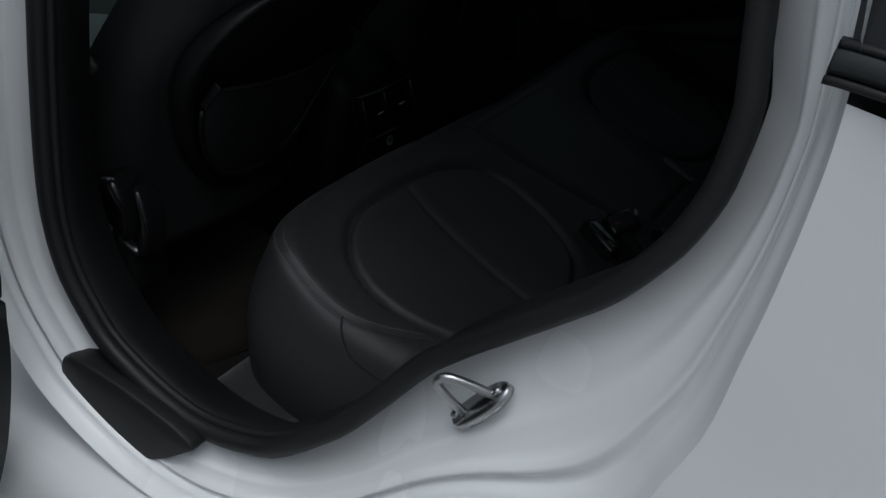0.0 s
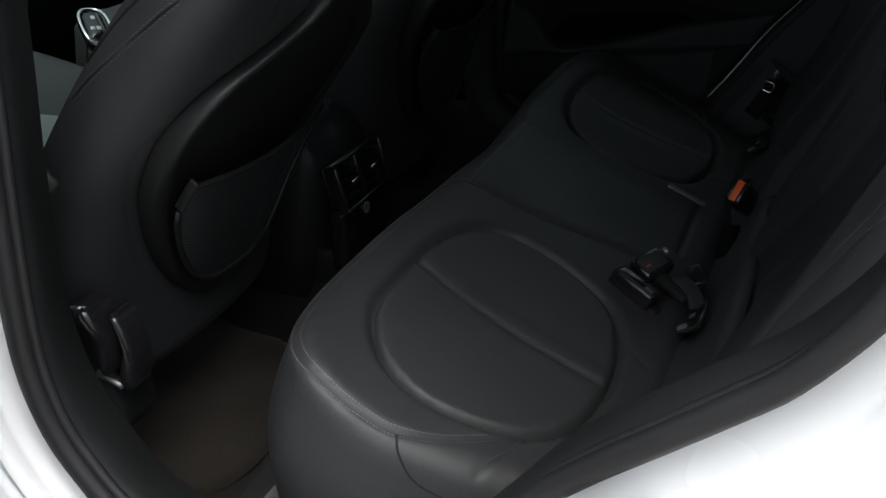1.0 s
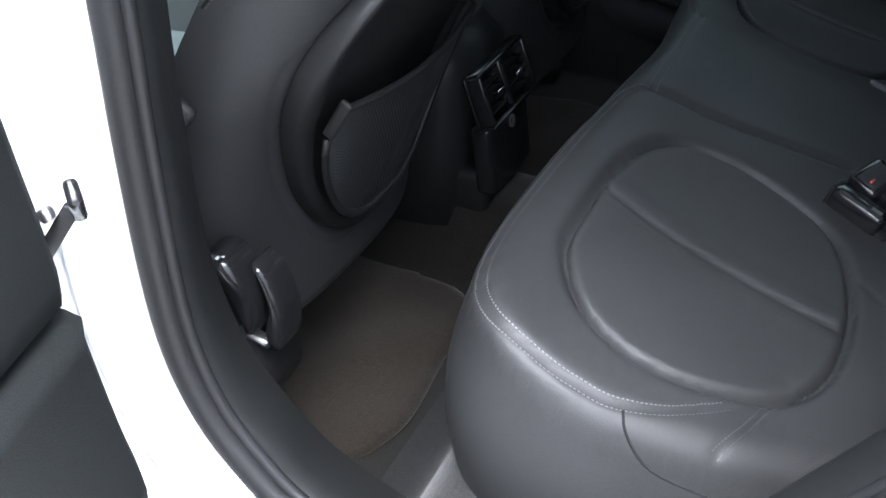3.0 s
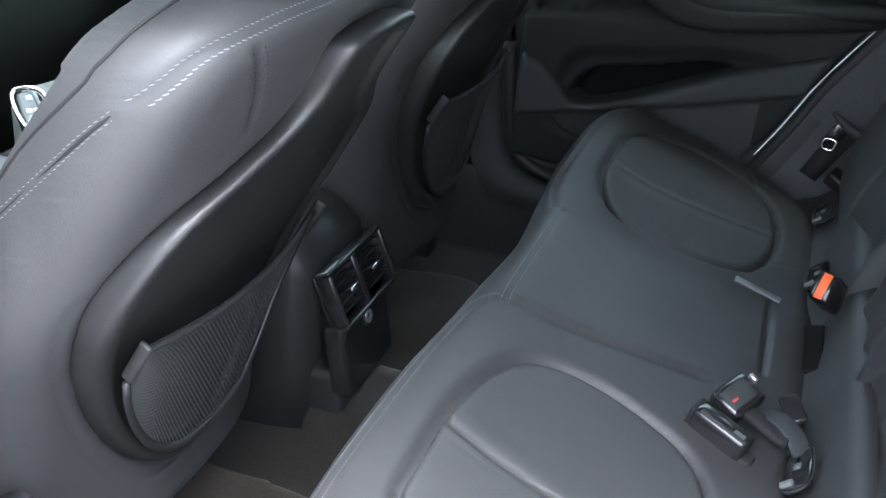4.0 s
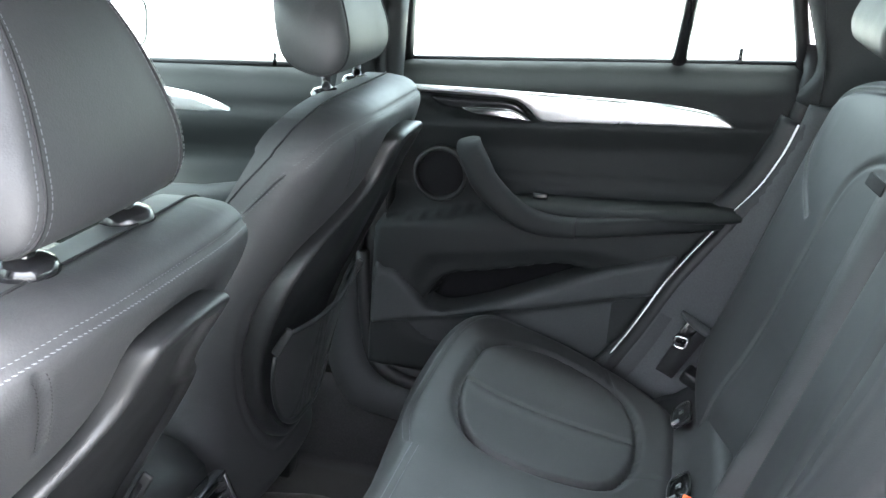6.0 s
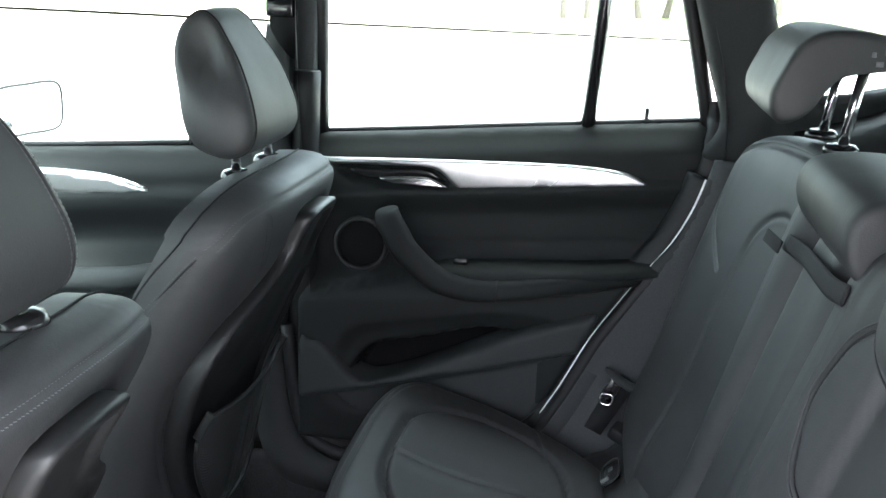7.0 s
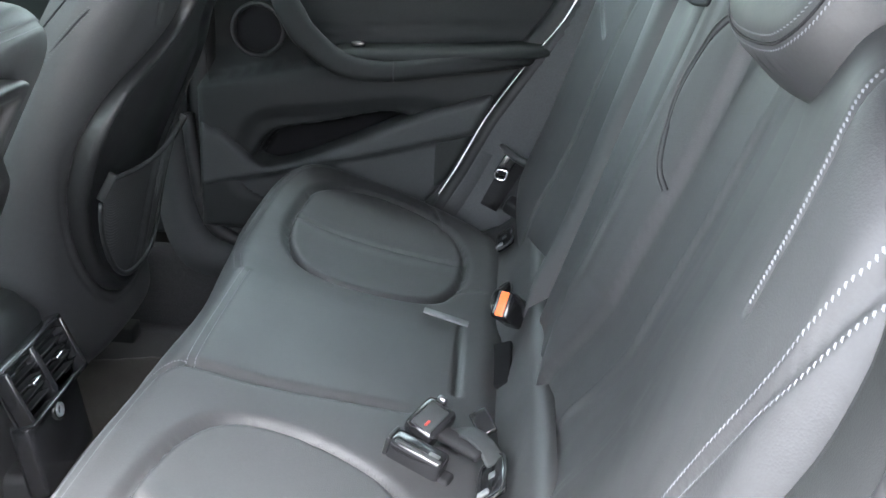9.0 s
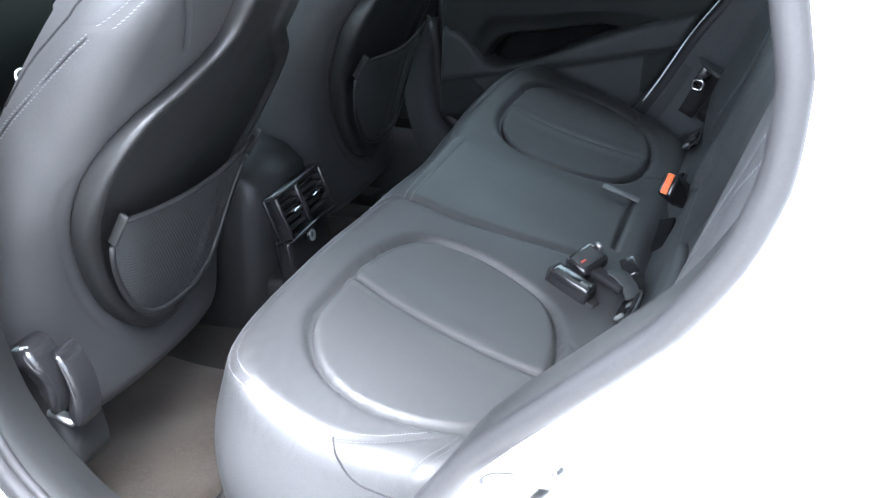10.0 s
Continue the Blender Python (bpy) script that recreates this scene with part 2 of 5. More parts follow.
def box(name, size, bevel=0.003, seg=2, m=None):
    bm = bmesh.new()
    bmesh.ops.create_cube(bm, size=1.0, matrix=Matrix.Diagonal((*size, 1)))
    if bevel:
        bmesh.ops.bevel(bm, geom=bm.edges[:], offset=bevel, segments=seg, affect="EDGES", profile=0.5)
    if m is not None:
        bmesh.ops.transform(bm, matrix=m, verts=bm.verts)
    me = bpy.data.meshes.new(name)
    bm.to_mesh(me)
    bm.free()
    me.polygons.foreach_set("use_smooth", [True] * len(me.polygons))
    return me


def sweep_plate(name, loop, fr, thick, bevel=0.004):
    """A flat plate with rounded rim over an outline."""
    loop = np.asarray(loop, float)
    c = loop.mean(0)
    rings = []
    for off, h in ((0, -thick), (0, -bevel), (bevel * 0.3, -bevel * 0.3), (bevel, 0.0)):
        d = loop - c
        ln = np.hypot(*d.T)[:, None]
        rings.append(fr(np.column_stack([loop - d / ln * off, np.full(len(loop), h)])))
    rings.append(fr(np.column_stack([c + (loop - c) * 0.5, np.full(len(loop), 0.0)])))
    return loft(name, rings)


def stitch_row(name, line, height, fr, pitch=0.0038, length=0.0029, w=0.0005, rise=0.0006, slant=0.0):
    """A row of thread stitches along a line that lies on a padded surface."""
    line = np.asarray(line, float)
    seg = np.hypot(*np.diff(line, axis=0).T)
    cum = np.r_[0, np.cumsum(seg)]
    at = np.arange(pitch / 2, cum[-1], pitch)
    c = np.stack([np.interp(at, cum, line[:, k]) for k in (0, 1)], 1)
    e = np.stack([np.interp(at + 1e-3, cum, line[:, k]) for k in (0, 1)], 1) - np.stack([np.interp(at - 1e-3, cum, line[:, k]) for k in (0, 1)], 1)
    e /= np.maximum(np.hypot(*e.T), 1e-9)[:, None]
    nrm = np.stack([-e[:, 1], e[:, 0]], 1)
    e = e + nrm * slant
    verts, faces = [], []
    for k, (a, b, h) in enumerate(((-0.5, 0, 0.0), (-0.3, 1, 1.0), (-0.3, -1, 1.0), (0.3, 1, 1.0), (0.3, -1, 1.0), (0.5, 0, 0.0))):
        pos = c + e * a * length + nrm * b * w
        verts.append(np.column_stack([pos, height(pos) + h * rise + 0.0002]))
    v = np.stack(verts, 1).reshape(-1, 3)
    for i in range(len(c)):
        o = 6 * i
        faces += [(o, o + 2, o + 1), (o + 1, o + 2, o + 4, o + 3), (o + 3, o + 4, o + 5)]
    return mesh_of(name, fr(v), faces)


def offset_line(line, d):
    line = np.asarray(line, float)
    t = np.gradient(line, axis=0)
    t /= np.maximum(np.hypot(*t.T), 1e-9)[:, None]
    return line + np.stack([-t[:, 1], t[:, 0]], 1) * d


def mirror_y(pts):
    p = np.array(pts, float)
    p[:, -1] *= -1
    return p


# ---- ground and distance ----
def ground_sheet(name, x0, x1, y0, y1, z, mat, label, n=24, wob=0.0):
    xs, ys = np.linspace(x0, x1, n), np.linspace(y0, y1, n)
    v = [(x, y + (wob * noise.noise((x * 0.11, y * 0.05, 3.0)) if y in (y0,) else 0), z) for x in xs for y in ys]
    f = [(i * n + j, (i + 1) * n + j, (i + 1) * n + j + 1, i * n + j + 1) for i in range(n - 1) for j in range(n - 1)]
    return tagged(part(name, mesh_of(name, v, f), mat), label, name.split("_")[0], kind="structure")


ground_sheet("ground", -400, 400, -400, 400, 0.0, "paving", "pale sunlit paving of an open car park")
ground_sheet("ground_verge", -300, 300, 21.8, 27.0, 0.02, "dry", "dry straw-coloured verge beside the paving", wob=2.5)
ground_sheet("ground_grass", -300, 300, 24.0, 380, 0.008, "grass", "pale green mown grass beyond the verge", wob=2.5)


def tree(name, x, y, height, seed, label):
    """A bare spring tree: trunk, limbs and a cloud of fine twigs."""
    rnd = random.Random(seed)
    t = thing(name, (x, y, 0), label, "tree", "bare trees beyond the grass edge")
    verts, faces = [], []
    twv, twf = [], []

    def limb(a, d, ln, r, depth, v, f):
        p, pts = Vector(a), [Vector(a)]
        for _ in range(4):
            d = (d + Vector((rnd.uniform(-.25, .25), rnd.uniform(-.25, .25), rnd.uniform(-.05, .2)))).normalized()
            p = p + d * ln / 4
            pts.append(p.copy())
        base = len(v)
        for k, c in enumerate(pts):
            rr = r * (1 - 0.6 * k / 4)
            for q in range(5):
                th = q * 2 * math.pi / 5
                v.append((c.x + rr * math.cos(th), c.y + rr * math.sin(th), c.z))
        for k in range(4):
            for q in range(5):
                f.append((base + k * 5 + q, base + k * 5 + (q + 1) % 5, base + (k + 1) * 5 + (q + 1) % 5, base + (k + 1) * 5 + q))
        if depth:
            for _ in range(rnd.randint(4, 6)):
                c = pts[rnd.randint(1, 4)]
                dd = (d + Vector((rnd.uniform(-1, 1), rnd.uniform(-1, 1), rnd.uniform(-.1, .9)))).normalized()
                last = depth == 1
                limb(c, dd, ln * rnd.uniform(.5, .75), max(0.006, r * 0.4), depth - 1, twv if depth <= 2 else v, twf if depth <= 2 else f)

    limb((0, 0, 0), Vector((0, 0, 1)), height * 0.42, height * 0.028, 4, verts, faces)
    part("trunk", mesh_of("trunk", verts, faces), "bark", t)
    part("crown", mesh_of("crown", twv, twf), "twig", t, "fine bare brown twigs")
    return t


for k, (x, y, h) in enumerate(((-1.3, 30.7, 3.6), (-.6, 31.2, 4.2), (0.1, 32.5, 3.2), (0.95, 33.0, 4.6), (1.8, 34.0, 5.0), (3.7, 40.0, 5.5), (6.4, 42.0, 6.0), (-14.0, 60.0, 7.0))):
    tree("tree", x, y, h, 11 + k, "small bare spring tree on the grass")

# ---- car shell ----
OPENING = smooth_loop([(.495, 1.20), (.45, 1.32), (.36, 1.42), (.1, 1.455), (-.12, 1.445), (-.165, 1.3), (-.163, 1.1), (-.150, .93), (-.146, .83), (-.139, .73), (-.128, .665), (-.106, .612), (-.074, .572),
                       (-.03, .536), (.05, .508), (.12, .505), (.19, .528), (.24, .562), (.285, .610), (.325, .672), (.365, .738), (.41, .803), (.447, .850), (.478, .892), (.502, .948), (.513, .995), (.517, 1.04), (.516, 1.08), (.509, 1.135)], 4)


def grow(loop, d):
    """The outline moved outwards by d."""
    t = np.roll(loop, -1, 0) - np.roll(loop, 1, 0)
    t /= np.hypot(*t.T)[:, None]
    area = 0.5 * np.sum(loop[:, 0] * np.roll(loop[:, 1], -1) - np.roll(loop[:, 0], -1) * loop[:, 1])
    return loop + np.stack([t[:, 1], -t[:, 0]], 1) * np.asarray(d, float).reshape(-1, 1) * np.sign(area)


def ring_xz(loop, y):
    return np.column_stack([loop[:, 0], np.broadcast_to(y, len(loop)), loop[:, 1]])


FLARE = 1 + 1.6 * np.exp(-(((OPENING[:, 0] - .43) / .12) ** 2) - ((OPENING[:, 1] - .79) / .15) ** 2)

# behind the door opening's lower rear corner the trim and the seal form one wide flat lip
REAR = np.clip((OPENING[:, 0] - .20) / .06, 0, 1) * np.clip((1.16 - OPENING[:, 1]) / .10, 0, 1)
LIP = np.interp(OPENING[:, 1], [.56, .63, .735, .777, .81, .85, .90, .95, 1.0, 1.1], [-.0225, -.022, -.024, -.018, -.012, -.008, -.003, .003, .006, .0])


car = thing("car_body", (0.2, 0, 0.2), "white painted car shell with its doors open or shut", "car body")


def side_shell(s):
    """The painted ring round one rear door opening, stepped out to the skin; s is -1 for the left."""
    prof = ((-.012, .735), (.0, .742), (.010, .750), (.018, .757), (.0215, .760), (.024, .768), (.028, .7705), (.036, .7715), (.039, .777), (.041, .7825), (.043, .783), (.0445, .778), (.047, .7765), (.049, .780), (.0505, .788), (.053, .7905), (.056, .792), (.0585, .799), (.062, .812))
    rings = [ring_xz(grow(OPENING, max(a, 0) * FLARE + min(a, 0) + np.maximum(0, LIP + .019) * REAR * max(0, 1 - max(a, 0) / .05)), s * b) for a, b in (prof if s < 0 else prof[9:])]
    me = loft("door_jamb", rings, closed=True, caps=False)
    return wpart("door_jamb", me, "white", car, "white painted door jamb")


side_shell(-1)


def quarter_panel(s):
    """The outer rear quarter behind the door opening, with its wheel-arch bulge."""
    rings = []
    edge = grow(OPENING, .062 * FLARE)
    sel = [p for p in edge if p[0] > 0.2 and p[1] < 1.105]
    sel.sort(key=lambda p: p[1])
    for k in range(13):
        a = k / 12
        ring = []
        for x, z in sel:
            xx = x + a * (1.55 - x)
            yy = .812 + .075 * math.sin(math.pi * min(1, a * 1.3) * 0.5) * (1 - ((z - .75) / .5) ** 2)
            ring.append((xx, s * yy, z))
        rings.append(ring)
    return wpart("quarter_panel", loft("quarter_panel", rings, closed=False, caps=False), "white", car, "white rear quarter panel")


quarter_panel(-1)
quarter_panel(1)


def sill(s):
    """The stepped painted sill below the door."""
    prof = [(.725, .44), (.735, .462), (.75, .452), (.775, .450), (.79, .438), (.835, .43), (.855, .405), (.86, .33), (.84, .26), (.725, .24)]
    rings = [[(x, s * y, z - .012 * max(0, x)) for y, z in prof] for x in np.linspace(-1.3, .42, 20)]
    return wpart("sill", loft("sill", rings), "white", car, "white stepped door sill")


sill(-1)

wpart("inner_side", box("inner_side", (.78, .02, .62), .004, 1, Matrix.Translation((1.02, -.715, .75))), "hard", car, "dark inner body side")
wpart("inner_side", box("inner_side", (.78, .02, .62), .004, 1, Matrix.Translation((1.02, .715, .75))), "hard", car, "dark inner body side")
prof = [(.60, .285), (.625, .325), (.650, .40), (.668, .452), (.70, .468), (.80, .462), (.80, .26)]
for s in (-1, 1):
    edge_y = 0.0 if s > 0 else -.012
    wpart("sill_trim", loft("sill_trim", [[(x, s * (min(y, .70 if s < 0 else 1) + edge_y), z - (.035 if s > 0 else 0)) for y, z in prof] for x in np.linspace(-1.3, .45, 16)]), "riser", car, "grey carpet over the inner sill")
QS = smooth_loop([(.560, -.808, 1.118), (.60, -.817, 1.123), (.8, -.849, 1.138), (1.1, -.854, 1.155)], 5, closed=False)
wpart("quarter_strip", loft("quarter_strip", [[(x, y + .008, z - .007), (x, y - .002, z - .007), (x, y - .004, z - .003), (x, y - .003, z + .006), (x, y + .001, z + .008), (x, y + .008, z + .008)] for x, y, z in QS]), "grey", car, "satin grey window trim")
wpart("quarter_seal", loft("quarter_seal", [[(x, y + .008, z - .013), (x, y - .005, z - .013), (x, y - .006, z - .0085), (x, y + .008, z - .0075)] for x, y, z in QS]), "rubber", car, "black quarter window seal")
wpart("quarter_seal", loft("quarter_seal", [[(x, y + .010, z + .008), (x, y, z + .0085), (x, y + .001, z + .0125), (x, y + .010, z + .013)] for x, y, z in QS]), "rubber", car, "black quarter window seal")
wpart("quarter_glass", loft("quarter_glass", [[(.566, -.802, 1.13), (.54, -.77, 1.25), (.48, -.70, 1.44)], [(1.1, -.84, 1.165), (1.06, -.79, 1.27), (1.0, -.70, 1.44)]], closed=False, smooth=False), "gloss", car, "black tinted quarter window")

# roof, headliner and the closing ends of the cabin
def roof_sheet(name, z, drop, mat, parent=None):
    v, n = [], 21
    for i in range(n):
        for j in range(n):
            x, y = -.72 + 2.12 * i / (n - 1), -.79 + 1.58 * j / (n - 1)
            v.append((x, y, z - drop * abs(y / .66) ** 4 - .10 * ((x - .1) / 1.3) ** 2))
    f = [(i * n + j, (i + 1) * n + j, (i + 1) * n + j + 1, i * n + j + 1) for i in range(n - 1) for j in range(n - 1)]
    return mesh_of(name, v, f)


wpart("roof", roof_sheet("roof", 1.60, .06, "white"), "white", car, "white roof skin")
# unseen header, added low to cut windscreen light on the rear backrests
wpart("windscreen_header", loft("windscreen_header", [[(-.76, y, 1.405), (-.70, y, 1.395), (-.64, y, 1.41), (-.62, y, 1.53), (-.72, y, 1.56)] for y in np.linspace(-.70, .70, 9)]), "headliner", car, "unseen dark trim over the windscreen, limiting the light on the rear seats")
tagged(part("ceiling", roof_sheet("ceiling", 1.545, .05, "headliner"), "headliner"), "dark grey fabric headliner under the roof", "headliner", kind="structure")


def rail(s):
    pts = smooth_loop([(-1.25, .70, 1.05), (-.95, .69, 1.33), (-.5, .67, 1.47), (.1, .66, 1.51), (.7, .65, 1.46), (1.1, .63, 1.32)], 6, closed=False)
    pts[:, 1] *= s
    return wpart("roof_rail", tube("roof_rail", pts, .055, 10), "pillar", car, "dark trimmed roof rail")


rail(-1)
rail(1)

# ---- floor ----
def floor_height(x, y):
    tunnel = .10 * math.exp(-((y / .11) ** 4))
    rise = .17 / (1 + math.exp(-(x + .005) / .012))
    side = .13 / (1 + math.exp(-(abs(y) - .665) / .010))
    return .30 + max(tunnel, rise, side)


def carpet():
    """The footwell carpet, coloured darker for the shade on it, and the paler trim of the seat riser and sills as a
    mesh of its own.
    """
    xs, ys = np.arange(-1.3, .46, .012), np.arange(-.72, .7201, .012)
    v = [(x, y, floor_height(x, y)) for x in xs for y in ys]
    n = len(ys)
    well, rim = [], []
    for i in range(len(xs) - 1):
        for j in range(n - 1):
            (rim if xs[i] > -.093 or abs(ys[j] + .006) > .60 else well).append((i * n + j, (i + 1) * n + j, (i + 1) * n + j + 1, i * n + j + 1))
    tagged(part("floor", mesh_of("floor", v, well), "carpet"), "carpet of the rear footwell, coloured darker for its shade", "carpet", kind="structure")
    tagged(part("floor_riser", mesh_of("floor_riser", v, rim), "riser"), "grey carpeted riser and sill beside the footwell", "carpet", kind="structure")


carpet()


def floor_mat(s):
    loop = smooth_loop([(-.62, .125), (-.40, .125), (-.25, .128), (-.15, .140), (-.116, .19), (-.110, .28), (-.099, .385), (-.106, .437), (-.128, .480), (-.165, .499), (-.24, .492), (-.33, .470), (-.45, .46), (-.62, .45)], 5)
    loop[:, 1] *= s
    fr = Frame((0, 0, .306), (1, 0, 0), (0, 1, 0), (0, 0, 1))
    ob = part("floor_mat", drape("floor_mat", loop, lambda p: .004 + .002 * np.sin(p[:, 0] * 40) * np.cos(p[:, 1] * 31), .004, .004, .008, fr, band=.010), "mat")
    return tagged(ob, "brown-grey pile floor mat on the footwell carpet", "floor mat", "rear floor mats")


floor_mat(-1)
floor_mat(1)

# ---- rear bench ----
CUSH = Frame((0, 0, .662), (1, 0, -.26), (0, 1, 0), (0, 0, 1))
OVAL = smooth_loop([(.074, .463), (.106, .518), (.154, .543), (.208, .541), (.268, .516), (.300, .480), (.320, .419), (.323, .332), (.312, .270), (.285, .217), (.227, .188), (.161, .179), (.110, .198), (.080, .255), (.069, .33), (.069, .40)], 4)
CUSH_HALF = [(.018, .15), (.006, .27), (.004, .38), (.008, .49), (.024, .562), (.06, .605), (.11, .622), (.17, .625), (.23, .612), (.29, .588), (.345, .556), (.385, .50)]
CUSH_LOOP = smooth_loop([(.03, 0)] + CUSH_HALF + [(.392, .3), (.392, 0), (.392, -.3)] + [(a, -b) for a, b in CUSH_HALF[::-1]], 5)
SEAM_L = smooth_loop([(.062, -.135), (.036, -.17), (.025, -.26), (.021, -.38), (.021, -.47), (.026, -.53), (.038, -.566), (.063, -.590), (.10, -.602), (.137, -.606), (.168, -.604), (.205, -.585), (.245, -.545)], 6, closed=False)
SEAM_R = smooth_loop([(.050, .105), (.030, .19), (.027, .30), (.030, .45), (.048, .545), (.08, .585), (.12, .60)], 6, closed=False)
SEAM_C = np.array([(.062, -.135), (.062, .105)])
CENTRE_L = smooth_loop([(.062, -.135), (.17, -.112), (.285, -.088)], 6, closed=False)
CENTRE_B = np.array([(.335, -.03), (.330, .17)])
SIDE_R = smooth_loop([(.235, .62), (.262, .56), (.286, .475)], 6, closed=False)
SIDE_L = mirror_y(SIDE_R[3:])
OVAL_L = mirror_y(OVAL)


def cushion_top(p):
    u, v = p[:, 0], p[:, 1]
    a = np.abs(v)
    h = .010 * np.exp(-((v / .17) ** 4)) - .012 * np.exp(-(((a - .36) / .18) ** 2 + ((u - .2) / .15) ** 2))
    h += .008 * np.exp(-(((u - .06) / .05) ** 2))
    for loop in (OVAL, OVAL_L):
        d = seg_dist(p, loop, True)[0]
        h -= .007 * np.exp(-((d / .0055) ** 2))
        h -= np.where(inside(p, loop), .006, 0)
    h += groove(p, SEAM_L, .0028, .0035) + groove(p, SEAM_R, .0028, .003) + groove(p, SEAM_C, .003, .003)
    h += groove(p, CENTRE_L, .006, .006) + groove(p, CENTRE_B, .003, .008) + groove(p, SIDE_L, .003, .003) + groove(p, SIDE_R, .003, .003)
    for s in (-1, 1):
        h += groove(p, np.array([(.355, s * .30), (.318, s * .275)]), .003, .003)
    for k in range(26):
        c = .03 + .0105 * k
        h += .0006 * np.sin(u * 310 + 9 * np.sin(v * 21 + k)) * np.exp(-((u - c) / .01) ** 2) * np.exp(-(((a - .55) / .05) ** 2)) * .5
    return h


def cushion_h(p):
    d = seg_dist(p, CUSH_LOOP, True)[0]
    k = .035 - np.minimum(d, .035)
    return cushion_top(p) - (.035 - np.sqrt(np.maximum(.035**2 - k * k, 0)))


bench = thing("rear_bench_seat", (.2, 0, .45), "black leather rear bench seat with grey double stitching", "car seat")
wpart("cushion", drape("cushion", CUSH_LOOP, cushion_top, .035, .165, .004, CUSH, band=.045, bulge=.014), "leather", bench)


def insert(loop, s):
    crease = np.array([(.060, s * .345), (.33, s * .372)])

    def top(p):
        h = cushion_h(p) + .0068 + groove(p, crease, .004, .004)
        side = (p[:, 1] * s - .36) > 0
        d = seg_dist(p, crease)[0]
        h += .0025 * np.exp(-((d - .018) / .014) ** 2) * np.where(side, .3, 1.0)
        return h

    return wpart("seat_insert", drape("seat_insert", loop + (loop.mean(0) - loop) * .02, top, .006, .008, .004, CUSH, band=.010), "insert", bench, "smooth black leather seat insert with a cross seam")


insert(OVAL, 1)
insert(OVAL_L, -1)
for line, offs in ((SEAM_L, (-.0045, .0045)), (SEAM_R, (-.0042, .0042)), (SEAM_C, (-.004, .004))):
    for o in offs:
        wpart("stitching", stitch_row("stitching", offset_line(line, o), cushion_h, CUSH), "thread_mid", bench, "grey thread stitching")
for line in (SIDE_L, SIDE_R):
    for o in (-.003, .003):
        wpart("stitching", stitch_row("stitching", offset_line(line, o), cushion_h, CUSH, length=.003, w=.0004), "thread_dark", bench, "dark thread stitching")


for s in (-1,):
    flank = smooth_loop([(.179, s * .634, .636), (.187, s * .643, .621), (.209, s * .646, .599), (.256, s * .640, .586)], 5, False)
    wpart("piping", tube("piping", flank, .0012, 6), "webbing", bench, "black side seam")


# strip between cushion and backrest
def gap_strip():
    rings = []
    for y in np.linspace(-.6, .6, 61):
        dip = .02 * math.exp(-(((abs(y) - .13) / .06) ** 4))
        rings.append([(.335, y, .535), (.352, y, .548 - dip), (.372, y, .556 - dip), (.395, y, .575 - dip), (.415, y, .62), (.44, y, .64), (.44, y, .5), (.335, y, .5)])
    return wpart("rear_gusset", loft("rear_gusset", rings), "leather", bench)


gap_strip()

# backrests
BACK = Frame((.405, 0, .60), (.287, 0, .958), (0, 1, 0), (-.958, 0, .287))


def backrest(name, loop, top, label, mat="leather"):
    return wpart(name, drape(name, loop, top, .035, .07, .0032, BACK, band=.04, bulge=.0), mat, bench, label)


def side_loop(s):
    out = .668 if s < 0 else .645
    k = out / .606
    pts = smooth_loop([(-.035, .14), (-.045, .30), (-.03, .45), (.02, .53 * k), (.10, .575 * k), (.20, .597 * k), (.32, .606 * k), (.43, .598 * k), (.50, .55 * k), (.535, .46 * k), (.545, .34), (.54, .17), (.45, .130), (.2, .125), (.05, .128)], 5)
    if s < 0:
        inner = pts[:, 1] < .25
        pts[inner, 1] = np.interp(pts[inner, 1], [.125, .25], [.045, .25])
    pts[:, 1] *= s
    return pts


# seams of the two outer backrests: v is measured outwards
BOL = smooth_loop([(.05, .530), (.12, .553), (.165, .567), (.252, .592), (.32, .618), (.372, .636), (.42, .645), (.449, .646), (.49, .63), (.52, .59)], 6, closed=False)
PAN = np.array([(.372, .566), (.42, .571), (.455, .571), (.48, .567), (.514, .553)])
INN = smooth_loop([(.316, .188), (.331, .170), (.358, .160), (.393, .151), (.43, .162), (.467, .183), (.508, .235)], 6, closed=False)
TOP_R = smooth_loop([(.325, .475), (.35, .525), (.385, .575), (.43, .600), (.475, .575), (.51, .49), (.522, .36), (.522, .20)], 6, closed=False)


